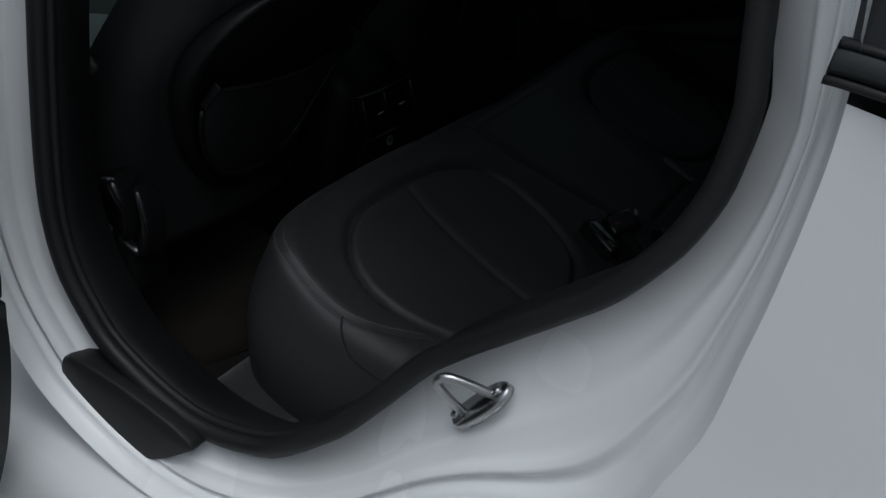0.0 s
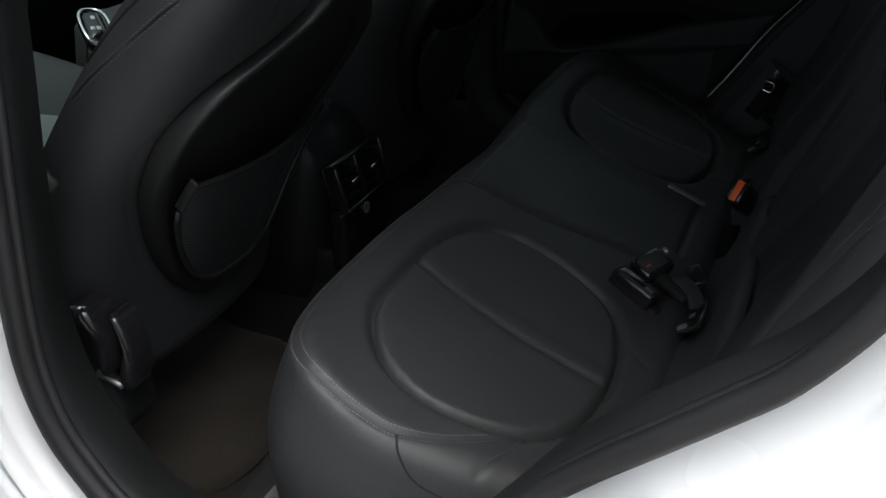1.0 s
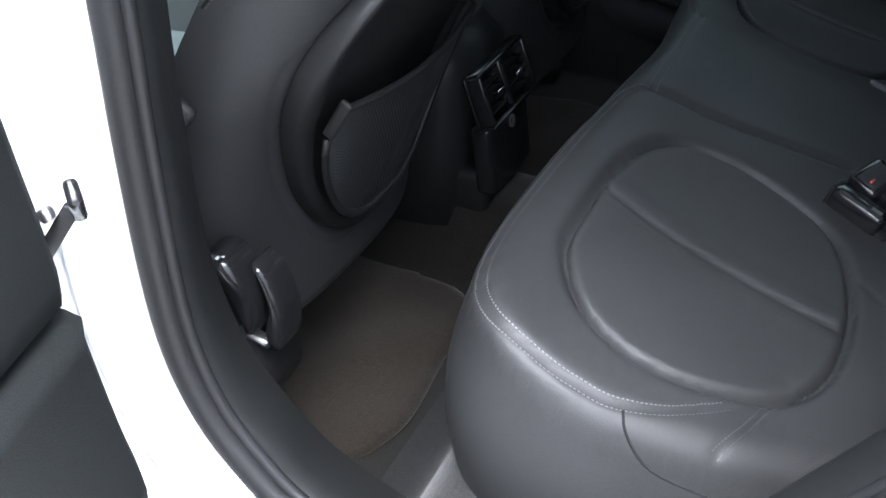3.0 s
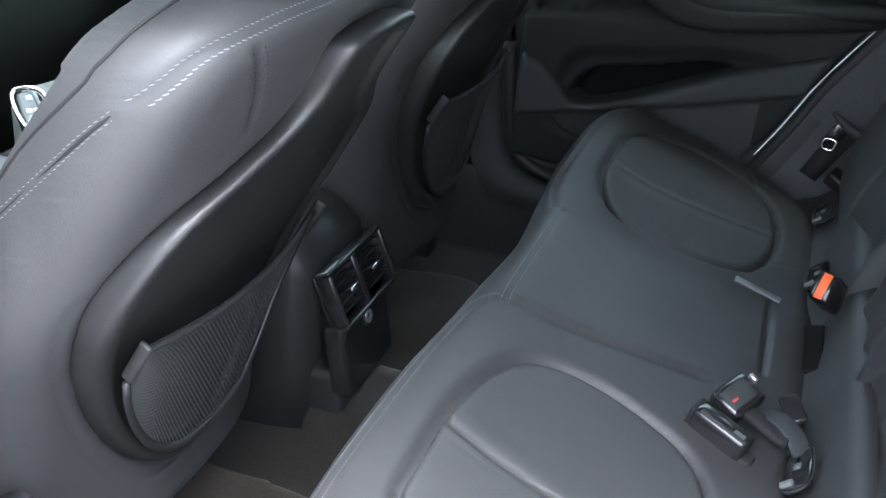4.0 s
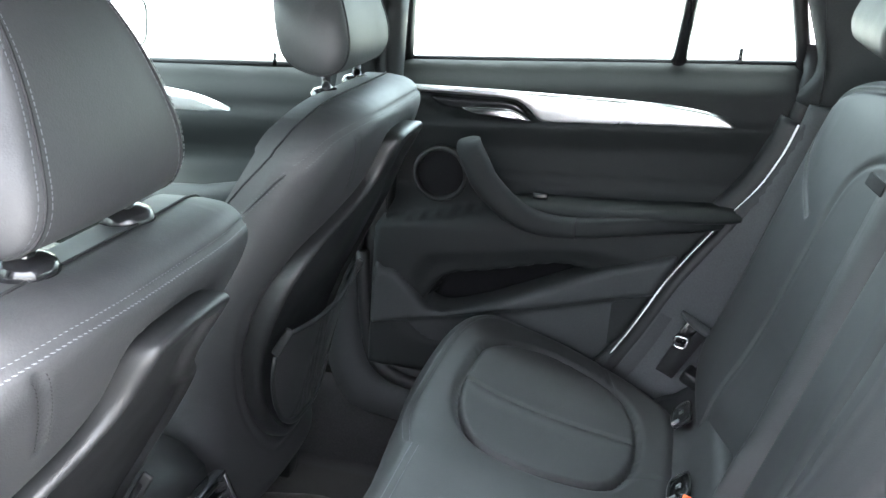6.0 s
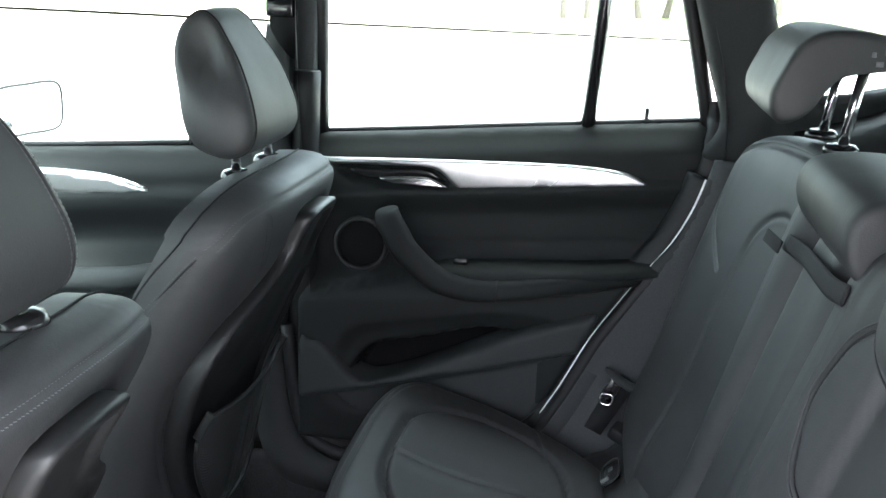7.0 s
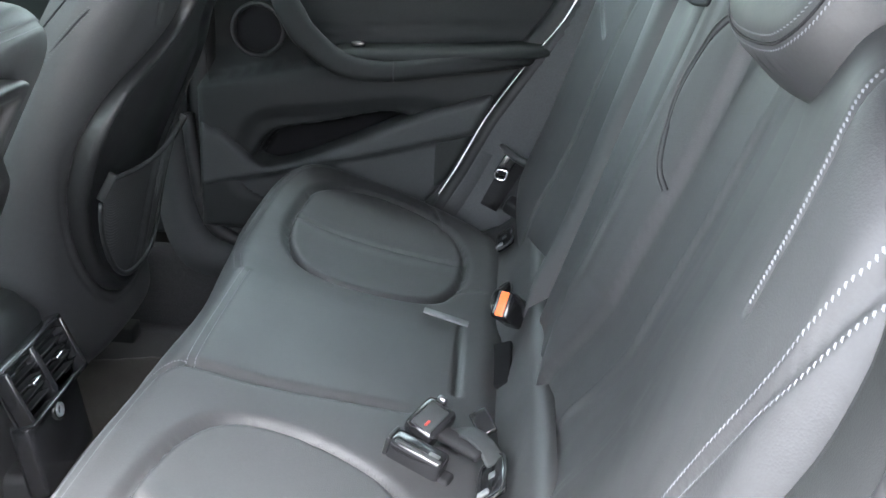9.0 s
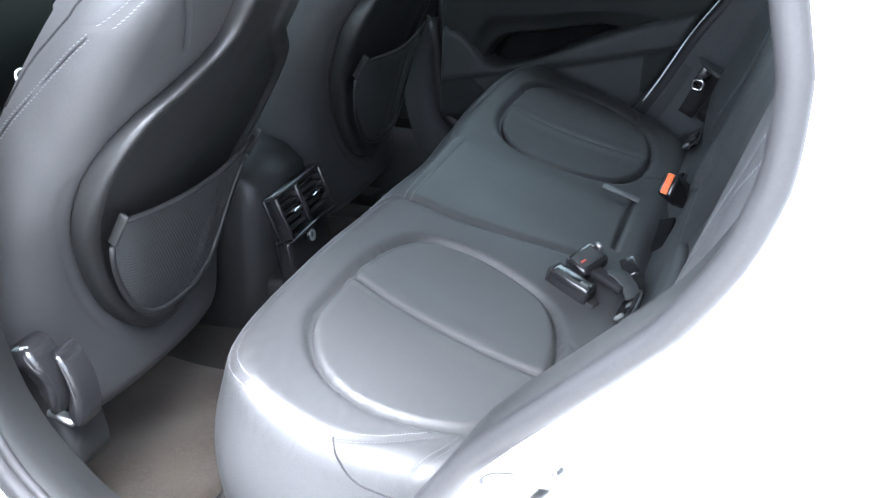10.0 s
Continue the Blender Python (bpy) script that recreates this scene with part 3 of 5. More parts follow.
def side_top(s):
    left = s < 0
    arch = smooth_loop([(.0, .27), (.10, .315), (.222, .367), (.352, .415), (.43, .425), (.465, .385), (.455, .325), (.40, .305), (.336, .292), (.185, .245), (.07, .165), (.0, .13)] if left else
                       [(.0, .40), (.2, .42), (.36, .425), (.42, .40), (.445, .345), (.425, .285), (.36, .26), (.2, .225), (.0, .17)], 5, False)
    lines = [np.column_stack([l[:, 0], l[:, 1] * s]) for l in ((BOL, PAN, INN, arch) if left else (TOP_R, arch))]
    cut = lines[:3] if left else lines[:1]

    def top(p):
        u, v = p[:, 0], p[:, 1] * s
        c2 = np.interp(u, [.0, .07, .185, .336, .43], [.15, .175, .245, .285, .30])
        if left:
            w, r = v - c2 + .085, (v - c2) / (.577 - c2)
            h = np.where(r < 0, np.interp(w, [-.20, -.14, -.10, -.07, -.045, -.02, -.006, .0, .008, .03, .085], [-.020, -.007, -.001, .001, -.002, -.0105, -.0175, -.0300, -.031, -.0335, -.0365]),
                         np.interp(r, [0, .12, .4, .7, .85, .95, 1.02, 1.1, 1.2, 1.35], [-.0365, -.0355, -.022, -.003, .006, .0105, .012, .0118, .0085, -.006]))
            h += .0048 * np.exp(-(((v - c2) / .0040) ** 2)) * np.clip((.47 - u) / .05, 0, 1)
            h += .0028 * np.exp(-(((w + .07) / .0045) ** 2)) * np.clip((u - .10) / .08, 0, 1)
        else:
            t = np.where(v < c2, (v - .14) / (c2 - .14), 1 + (v - c2) / (.577 - c2))
            h = np.interp(t, [-1.0, -.5, -.15, .05, .2, .4, .7, .9, 1.0, 1.12, 1.4, 1.7, 1.85, 1.95, 2.02, 2.1, 2.2, 2.35],
                          [-.050, -.036, -.016, -.007, -.0045, -.008, -.0225, -.035, -.0415, -.037, -.021, -.003, .006, .0105, .012, .010, .003, -.012])
        h += .012 * np.exp(-(((u - .04) / .07) ** 2)) - .010 * np.clip((u - .47) / .06, 0, 1) ** 2
        for l in cut:
            h += groove(p, l, .0034, .006 if l is not cut[-1] or not left else .003)
        h += groove(p, lines[-1], .0045, .0015 if left else .004)
        return h - np.where(inside(p, lines[-1]), .003, 0) * np.clip(seg_dist(p, lines[-1])[0] / .012, 0, 1)

    return top, cut


def edge_h(top, loop, r):
    def h(p):
        d = seg_dist(p, loop, True)[0]
        k = r - np.minimum(d, r)
        return top(p) - (r - np.sqrt(np.maximum(r * r - k * k, 0)))
    return h


for s in (-1, 1):
    top, cut = side_top(s)
    loop = side_loop(s)
    t = backrest("outer_backrest", loop, top, "black leather outer rear backrest with side bolster and grey stitching")
    hh = edge_h(top, loop, .035)
    for k, line in enumerate(cut[:2]):
        for o in (-.0065, .0065) if s < 0 and k == 0 else (.004,):
            mm = "webbing" if s > 0 else "thread"
            size = dict(pitch=.0042, length=.0034, w=.00055, slant=.45) if k == 0 else dict(pitch=.0031, length=.0026, w=.0005, slant=.3)
            wpart("stitching", stitch_row("stitching", offset_line(line, o), hh, BACK, **size), mm, t, "pale grey thread stitching" if mm == "thread" else "dark thread stitching")

    if s < 0:
        fold = smooth_loop(cut[2], 3, False)
        wpart("seam", tube("seam", [tuple(q) for q in BACK(np.column_stack([fold, hh(fold) + .0006]))], .0012, 6), "webbing", t, "black seam cord")
        lip = offset_line(fold, .0045)
        wpart("piping", tube("piping", [tuple(q) for q in BACK(np.column_stack([lip, hh(lip) + .0002]))], .0012, 6), "leather", t, "raised leather seam edge")

mid_loop = smooth_loop([(-.04, .04), (-.038, .09), (0, .118), (.2, .120), (.42, .118), (.50, .10), (.512, .05), (.512, .0), (.50, -.02), (.42, -.036), (.2, -.036), (0, -.036), (-.038, -.02)], 4)
t_mid = backrest("centre_backrest", mid_loop, lambda p: -.012 - .004 * np.exp(-(((p[:, 1] - .04) / .04) ** 2)), "black leather centre backrest with a pull strap")
strap = [BACK(q) for q in ((.455, .135, .002), (.460, .07, -.004), (.464, 0, -.002), (.468, -.07, .001), (.476, -.125, .001))]
wpart("pull_strap", tube("pull_strap", smooth_loop(strap, 5, False), .0095, 8, flat=.18, up=(-.958, 0, .287)), "webbing", t_mid, "black webbing pull strap")
wpart("strap_tab", box("strap_tab", (.015, .046, .003), .0015, 2, Matrix.Translation(Vector(BACK((.448, .150, .012)))) @ Euler((radians(12), radians(-73), 0)).to_matrix().to_4x4()), "webbing", t_mid, "black fabric strap end")


PAD = [(.534, 1.146), (.519, 1.154), (.514, 1.178), (.524, 1.205), (.538, 1.232), (.560, 1.249), (.590, 1.253), (.630, 1.249), (.656, 1.242), (.662, 1.226), (.656, 1.214), (.622, 1.208), (.590, 1.201), (.572, 1.182), (.556, 1.158)]
PAD_LOW = [(.548, 1.066), (.534, 1.090), (.536, 1.118), (.556, 1.135), (.61, 1.139), (.672, 1.130), (.680, 1.108), (.630, 1.104), (.592, 1.082), (.566, 1.062)]


def rear_headrest(yc, outline, label, raised):
    t = thing("rear_headrest", (.60, yc, 1.08), label, "headrest", "rear headrests")
    prof = smooth_loop(outline, 5)
    c = prof.mean(0)
    rings = []
    for a, w in ((-.128, .40), (-.1278, .80), (-.1265, .92), (-.122, .975), (-.114, .995), (-.05, 1.0), (0, 1.005), (.05, 1.0), (.114, .995), (.122, .975), (.1265, .92), (.1278, .80), (.128, .40)):
        rings.append([(c[0] + (x - c[0]) * w, yc + a, c[1] + (z - c[1]) * w) for x, z in prof])
    pad = wpart("pad", loft("pad", rings), "leather", t)
    for s in (-1, 1):
        foot = (.611, yc + s * .062, 1.108 if raised == 2 else 1.075)
        head = (.627, yc + s * .062, 1.215 if raised == 2 else 1.14)
        wpart("post", tube("post", [foot, head], .0065, 12), "chrome", t, "chrome post")
        wpart("collar", loft("collar", [[(foot[0] + r * math.cos(k * math.pi / 8), foot[1] + r * math.sin(k * math.pi / 8), foot[2] + z) for k in range(16)] for r, z in ((.021, 0), (.021, .006), (.016, .011), (.008, .012))]), "gloss", t, "black post collar")
    for s in (-1, 1):
        at, k = (.104, 1.0) if raised else (.117, .955)
        line = [(c[0] + (x - c[0]) * k, yc + s * at, c[1] + (z - c[1]) * k) for x, z in prof]
        bits_v, bits_f = [], []
        for a, b in zip(line, line[1:] + line[:1]):
            a, b = Vector(a), Vector(b)
            for off in (-.004, .004):
                out = Vector((a.x - c[0], 0, a.z - c[1])).normalized() * .0012
                o = len(bits_v)
                for k0 in (.0, .3334, .6667):
                    o = len(bits_v)
                    for q in (a.lerp(b, k0 + .05) + out, a.lerp(b, k0 + .27) + out):
                        bits_v += [(q.x, q.y + off - .0006, q.z), (q.x, q.y + off + .0006, q.z)]
                    bits_f.append((o, o + 1, o + 3, o + 2))
        wpart("stitching", mesh_of("stitching", bits_v, bits_f), "thread" if raised == 0 else "thread_dark", t, "pale grey thread stitching")
    if raised:
        for a, z, w in ((-.012, 0, .006), (.0, .003, .008), (.012, -.001, .006), (-.006, -.010, .010), (.008, -.011, .007)):
            wpart("icon", box("icon", (w * .8, .0008, .006), .0002, 1, Matrix.Translation((.633 + a * 1.2, yc - .1278, (1.228 if raised == 2 else 1.146) + z))), "thread_mid", t, "small pale warning mark")
    return t


rear_headrest(.365, PAD, "black leather rear headrest raised on chrome posts", 2)
rear_headrest(0, PAD_LOW, "black leather centre headrest lowered onto the backrest", 1)


def near_headrest(yc):
    """The lowered outer headrest: a padded front with a stitched border and a rounded back."""
    t = thing("rear_headrest", (.60, yc, 1.06), "black leather rear headrest lowered onto the backrest, grey stitching", "headrest", "rear headrests")
    lean = np.array((.44, 0, .898))
    face = np.array((-.898, 0, .44))
    fr = Frame((.516, yc, 1.060), lean, (0, 1, 0), face)
    half = [(.0, .052), (.010, .084), (.034, .107), (.070, .114), (.102, .104), (.122, .075)]
    loop = smooth_loop([(-.004, 0)] + half + [(.129, 0)] + [(a, -b) for a, b in half[::-1]], 6)

    def top(p):
        return .010 - .012 * (p[:, 1] / .110) ** 2 - .010 * ((p[:, 0] - .06) / .065) ** 2

    pad = wpart("pad", drape("pad", loop, top, .022, .050, .003, fr, band=.03, bulge=.006), "leather", t)
    back = Frame(np.array((.516, yc, 1.060)) - face * .055, lean, (0, 1, 0), -face)
    wpart("pad_back", drape("pad_back", loop, lambda p: .018 + 0 * p[:, 0], .03, .008, .006, back, band=.01), "leather", t)
    hh = edge_h(top, loop, .022)
    for d, slant in ((.0066, .3), (.0142, -.3)):
        inner = grow(loop, -d)
        inner = np.vstack([inner, inner[:1]])
        st = part("stitching", stitch_row("stitching", inner, hh, fr, pitch=.0034, length=.0028, w=.0004, slant=slant), "thread", None, "pale grey thread stitching")
        st.parent, st.matrix_parent_inverse = pad, pad.matrix_parent_inverse.copy()
        st.matrix_parent_inverse = Matrix.Identity(4)
    ring = grow(loop, -.010)
    st = part("seam", tube("seam", fr(np.column_stack([ring, hh(ring)])), .0012, 6, closed=True), "webbing", None, "black seam cord")
    st.parent = pad
    for s in (-1, 1):
        wpart("post", tube("post", [(.600, yc + s * .062, 1.06), (.612, yc + s * .062, 1.12)], .0065, 12), "chrome", t, "chrome post")
    return t


near_headrest(-.357)


# buckles and belts
def buckle(y, x, z, tilt, yaw, label, face="orange"):
    t = thing("belt_buckle", (x, y, z), label, "belt buckle", "rear belt buckles")
    m = Matrix.Translation((x, y, z)) @ Euler((0, radians(tilt), radians(yaw))).to_matrix().to_4x4()
    wpart("housing", box("housing", (.062, .026, .036), .006, 3, m), "gloss", t)
    if face == "orange":
        wpart("release_button", box("release_button", (.005, .011, .032), .0015, 2, m @ Matrix.Translation((-.0305, 0, .001))), "orange", t, "orange release button")
    else:
        wpart("frame", box("frame", (.005, .025, .035), .0015, 2, m @ Matrix.Translation((-.031, 0, 0))), "plate", t, "worn black buckle mouth")
        wpart("release_button", box("release_button", (.004, .016, .012), .0015, 2, m @ Matrix.Translation((-.033, 0, -.008))), "red", t, "red release button")
        wpart("label", box("label", (.012, .010, .001), .0002, 1, m @ Matrix.Translation((.018, -.0055, .0182))), "beige", t, "pale worn label")
    wpart("edge", box("edge", (.052, .005, .003), .0012, 2, m @ Matrix.Translation((.002, -.009, .0175))), "grey", t, "scuffed grey upper edge")
    reach = .05 if face == "orange" else .016
    wpart("stalk", box("stalk", (reach, .02, .012), .004, 2, m @ Matrix.Translation((.026 + reach / 2, 0, -.006))), "webbing", t)
    return t


buckle(-.172, .303, .588, 14, -20, "black belt buckle with a red button lying on the cushion", "red")
buckle(.1325, .3915, .6185, 35, 65, "black belt buckle with orange button standing in its recess")
# no hole is cut here: a black block gives the recess its shade
wpart("buckle_recess_shade", box("buckle_recess_shade", (.030, .112, .008), .003, 3, Matrix.Translation((.384, .082, .566)) @ Euler((0, radians(-20), 0)).to_matrix().to_4x4()), "void", bench, "black block standing for the dark of the buckle recess")


def open_buckle(x, y, z):
    """The centre buckle lying face up: a black rim round a worn grey face."""
    t = thing("belt_buckle", (x, y, z), "black belt buckle with worn grey face and red mark", "belt buckle", "rear belt buckles")
    m = Matrix.Translation((x, y, z)) @ Euler((radians(18), radians(-14), radians(58))).to_matrix().to_4x4()
    wpart("housing", box("housing", (.050, .038, .022), .008, 3, m), "gloss", t)
    wpart("face", box("face", (.036, .024, .004), .0018, 2, m @ Matrix.Translation((-.002, 0, .0105))), "grey", t, "worn grey buckle face")
    wpart("release_button", box("release_button", (.008, .003, .003), .001, 2, m @ Matrix.Translation((-.012, -.003, .0125))), "red", t, "small red release mark")
    wpart("tip", box("tip", (.006, .010, .008), .002, 2, m @ Matrix.Translation((.024, .004, .011))), "steel", t, "bright worn corner")
    wpart("stalk", box("stalk", (.052, .020, .010), .004, 2, Matrix.Translation((x + .034, y - .022, z - .010)) @ Euler((0, radians(10), radians(-30))).to_matrix().to_4x4()), "webbing", t)
    return t


open_buckle(.313, -.128, .606)
loop_t = thing("belt_loop", (.36, -.15, .585), "grey belt webbing loop behind the buckles", "seat belt")
wpart("webbing", tube("webbing", smooth_loop([(.33, -.12, .588), (.352, -.135, .602), (.372, -.15, .598), (.385, -.165, .585)], 5, False), .013, 8, flat=.15, up=(0, 0, 1)), "grey", loop_t)
wpart("clip", box("clip", (.020, .034, .006), .002, 2, Matrix.Translation((.368, -.118, .604)) @ Euler((radians(15), radians(-25), radians(20))).to_matrix().to_4x4()), "gloss", loop_t, "black plastic clip")


def belt_tongue(x, y, z):
    t = thing("belt_tongue", (x, y, z), "black belt tongue with a bright steel plate on its webbing", "seat belt")
    grip = smooth_loop([(x - .009, y - .003, z + .041), (x + .006, y - .005, z + .030), (x + .022, y - .008, z + .020), (x + .040, y - .010, z + .012), (x + .050, y - .012, z + .008), (x + .054, y - .014, z + .018)], 4, closed=False)
    wpart("grip", tube("grip", grip, np.interp(np.arange(len(grip)), [0, 3, 10, 16, len(grip) - 1], [.004, .008, .0095, .007, .005]), 10, flat=.8), "grey", t, "grey plastic grip")
    ring = [(x - .011, y - .008, z - .001), (x + .005, y - .010, z - .002), (x + .002, y - .010, z - .017), (x - .013, y - .008, z - .015)]
    wpart("plate", tube("plate", smooth_loop(ring, 4), .0022, 6, closed=True), "chrome", t, "bright steel tongue plate")
    wpart("neck", box("neck", (.022, .006, .040), .003, 2, Matrix.Translation((x + .002, y - .001, z + .004)) @ Euler((0, radians(28), 0)).to_matrix().to_4x4()), "gloss", t, "black plastic neck")
    rings = []
    for k in np.linspace(0, 1, 9):
        c = np.array((x + .024 - .046 * k, y + .006 + .010 * k, z + .022 - .098 * k))
        a = np.array((.905, 0, -.425)) * (.019 - .004 * k)
        rings.append([c - a + (0, .001, 0), c + a + (0, .001, 0), c + a - (0, .001, 0), c - a - (0, .001, 0)])
    wpart("webbing", loft("webbing", rings), "webbing", t, "black belt webbing")
    wpart("bracket", box("bracket", (.034, .026, .026), .006, 3, Matrix.Translation((x + .022, y - .020, z - .060)) @ Euler((radians(20), radians(25), radians(-15))).to_matrix().to_4x4()), "hard", t, "black belt bracket")
    return t


belt_tongue(.372, .588, .662)


def anchor_cover(y, mat="gloss"):
    t = thing("anchor_cover", (.382, y, .577), "small black child-seat anchor cover beside the buckle", "anchor cover", "child-seat anchor covers")
    m = Matrix.Translation((.383, y, .582)) @ Euler((0, radians(-42), 0)).to_matrix().to_4x4()
    wpart("cover", box("cover", (.030, .060, .007), .0025, 2, m), mat, t)
    wpart("rim", tube("rim", [m @ Vector(q) for q in smooth_loop([(-.014, -.029, .0035), (.014, -.029, .0035), (.014, .029, .0035), (-.014, .029, .0035)], 5)], .0014, 6, closed=True), "plate", t, "thin raised rim")
    wpart("mark", box("mark", (.008, .010, .0006), .0, 1, m @ Matrix.Translation((0, .004, .0040))), "beige", t, "small pale mark")
    wpart("tab", box("tab", (.014, .008, .005), .002, 2, m @ Matrix.Translation((-.009, -.022, .005))), "beige", t, "pale grey pull tab")
    return t


for y in (-.188, .25, .47):
    anchor_cover(y)
tag_ob = part("fabric_tag", box("fabric_tag", (.060, .014, .003), .001, 1, Matrix.Translation((.311, .140, .5985)) @ Euler((0, radians(14), radians(-4))).to_matrix().to_4x4()), "beige")
tagged(tag_ob, "pale grey fabric loop sewn on the cushion", "fabric tag")


# ---- front seats ----
SHELL = [(-.300, .10), (-.290, .165), (-.25, .200), (-.15, .216), (-.04, .226), (.06, .232), (.18, .230), (.27, .221), (.318, .208), (.348, .184), (.366, .140), (.374, .08)]
PLATE = [(-.205, .02), (-.193, .05), (-.165, .082), (-.12, .115), (-.075, .138), (-.02, .160), (.04, .181), (.09, .189), (.135, .183), (.175, .158), (.206, .115), (.234, .078), (.262, .062), (.296, .062), (.311, .052), (.316, .02)]


def bend(u):
    """The lower seat back stands steeper than its top."""
    return .073 * (np.maximum(0, .02 - np.asarray(u, float)) / .25) ** 1.6


def both(pts):
    return np.array([(u, v) for u, v in pts] + [(u, -v) for u, v in pts[::-1]])


def front_seat(xo, yc, lean, hx, label, knob_side):
    t = thing("front_bucket_seat", (xo - .2, yc, .33), label, "car seat", "front seats")
    up = np.array((lean, 0, 1)) / math.hypot(lean, 1)
    fr = Frame((xo, yc, .71), up, (0, 1, 0), (1, 0, .06))
    shell = smooth_loop(both(SHELL), 4)
    plate = smooth_loop(both(PLATE), 4)
    half = [(.297, .2085), (.304, .204), (.314, .197), (.326, .187), (.336, .170), (.344, .140), (.349, .10)]
    seam = smooth_loop([(u, -v) for u, v in half] + [(.351, 0)] + half[::-1], 6, closed=False)
    vseam = np.array([(.328, -.150), (.255, -.122)])
    low_half = np.array([q for q in PLATE if q[0] < .12])
    outer = smooth_loop([(.12, .196)] + [(u - .018 * (.18 - v) / .18, v + .015) for u, v in low_half[::-1]] + [(u - .018 * (.18 - v) / .18, -v - .015) for u, v in low_half] + [(.12, -.196)], 4, closed=False)

    def top(p):
        u, v = p[:, 0], p[:, 1]
        h = bend(u) - .065 * (np.abs(v) / .26) ** 2.8 - .025 * np.clip((u - .28) / .10, 0, 1) ** 2
        if yc > 0:
            h = h - .030 * np.clip((v - .10) / .12, 0, 1) ** 2
        h += groove(p, seam, .003, .003) + groove(p, seam + np.array((.022, 0)), .003, .004) + groove(p, vseam, .003, .003)
        h -= np.where(inside(p, plate), .035, 0) * np.clip(seg_dist(p, plate, True)[0] / .018, 0, 1)
        h += groove(p, plate, .006, .004, True) + groove(p, outer, .003, .0018)
        return h

    wpart("backrest", drape("backrest", shell, top, .045, .035, .0038, fr, band=.05, bulge=.0), "leather", t)
    hh = edge_h(top, shell, .045)
    for o in (-.0036, .0036):
        wpart("stitching", stitch_row("stitching", offset_line(seam, o), hh, fr, pitch=.0042, length=.003, w=.00036, slant=.3), "thread" if yc < 0 else "thread_dark", t, "grey thread stitching")
    for o in (-.005, .005):
        wpart("stitching", stitch_row("stitching", offset_line(vseam, o), hh, fr, pitch=.0042, length=.003, w=.0004), "webbing", t, "dark thread stitching")

    # the shoulder seam runs on down the outer side of the seat
    edge_line = np.array(SHELL)
    flank = Frame((xo, yc, .71), up, (1, 0, .06), (0, -1, 0))

    def flank_v(p):
        ve = np.interp(p[:, 0], edge_line[2:10, 0], edge_line[2:10, 1])
        k = np.clip(.045 + p[:, 1] + .065 * (ve / .26) ** 2.8, 0, .045)
        return ve - (.045 - np.sqrt(.045 ** 2 - k ** 2)) + .0004

    side_line = smooth_loop([(.160, -.1215), (.182, -.1155), (.20, -.109), (.23, -.0955), (.255, -.0845), (.275, -.0755), (.290, -.0675), (.296, -.064)], 5, closed=False)
    for o in (-.0036, .0036):
        wpart("stitching", stitch_row("stitching", offset_line(side_line, o), flank_v, flank, pitch=.0042, length=.003, w=.00036, slant=.3), "thread" if yc < 0 else "thread_dark", t, "grey thread stitching")
    wpart("side_seam", tube("side_seam", flank(np.column_stack([side_line, flank_v(side_line) - .0004])), .0012, 6), "webbing", t, "black shoulder seam")

    upper = np.array([q for q in shell if q[0] > .20])
    upper = upper[np.argsort(upper[:, 1])]
    dh = np.interp(upper[:, 0], [.20, .26, .33], [.080, .074, .052])
    line = fr(np.column_stack([upper + np.array((.001, 0)), top(upper) - dh]))
    wpart("top_seam", tube("top_seam", line, .0012, 6), "webbing", t, "black seam over the shoulder")

    # hard back plate with a raised rim
    def ptop(p):
        d = seg_dist(p, plate, True)[0]
        e = np.clip((d - .014) / .009, 0, 1)
        rim = 1 - e * e * (3 - 2 * e)
        u, v = p[:, 0], p[:, 1]
        return bend(u) + .004 + .009 * rim + .006 * np.clip((u - .18) / .12, 0, 1) - .017 * (np.abs(v) / .20) ** 2.2 - .006 * np.exp(-(((u + .02) / .10) ** 2 + (v / .11) ** 2))

    bp = wpart("back_plate", drape("back_plate", plate, ptop, .007, .03, .0025, fr, band=.02, ease=2), "plate", t, "dark grained plastic back plate with a raised rim")

    # net pocket: a band of crossing cords over the hollow of the plate
    def pocket_edge(v):
        return -.168 + .160 * (abs(v) / .148) ** 3.0

    def pocket_pt(v, a):
        lo, hi = pocket_edge(v), .030 - .010 * math.cos(v / .148 * math.pi / 2)
        u = lo + (hi - lo) * a
        return (u, v, float(bend(u)) + .016 + .022 * math.sin(math.pi * min(1, a * .62 + .1)) * (1 - (v / .17) ** 2) - .010 * (v / .18) ** 2)

    cords_v, cords_f = [], []

    def cord(p, q, w):
        p, q = np.array(p), np.array(q)
        d = (q - p)[:2]
        nrm = np.array([-d[1], d[0], 0]) / max(np.hypot(*d), 1e-9) * w
        o = len(cords_v)
        cords_v.extend([p + nrm, p - nrm, q - nrm, q + nrm])
        cords_f.append((o, o + 1, o + 2, o + 3))

    nv, na = 56, 26
    grid = [[pocket_pt(-.145 + .290 * i / nv, j / na) for j in range(na + 1)] for i in range(nv + 1)]
    for i in range(nv):
        for j in range(na):
            cord(grid[i][j], grid[i + 1][j + 1], .0008)
            cord(grid[i + 1][j], grid[i][j + 1], .0008)
    wpart("net_pocket", mesh_of("net_pocket", fr(np.array(cords_v)), cords_f), "net", t, "dark elastic net pocket")
    rim = [fr(pocket_pt(v, 1.0)) for v in np.linspace(-.148, .148, 24)]
    wpart("pocket_hem", tube("pocket_hem", rim, .0035, 8), "webbing", t, "black elastic hem")
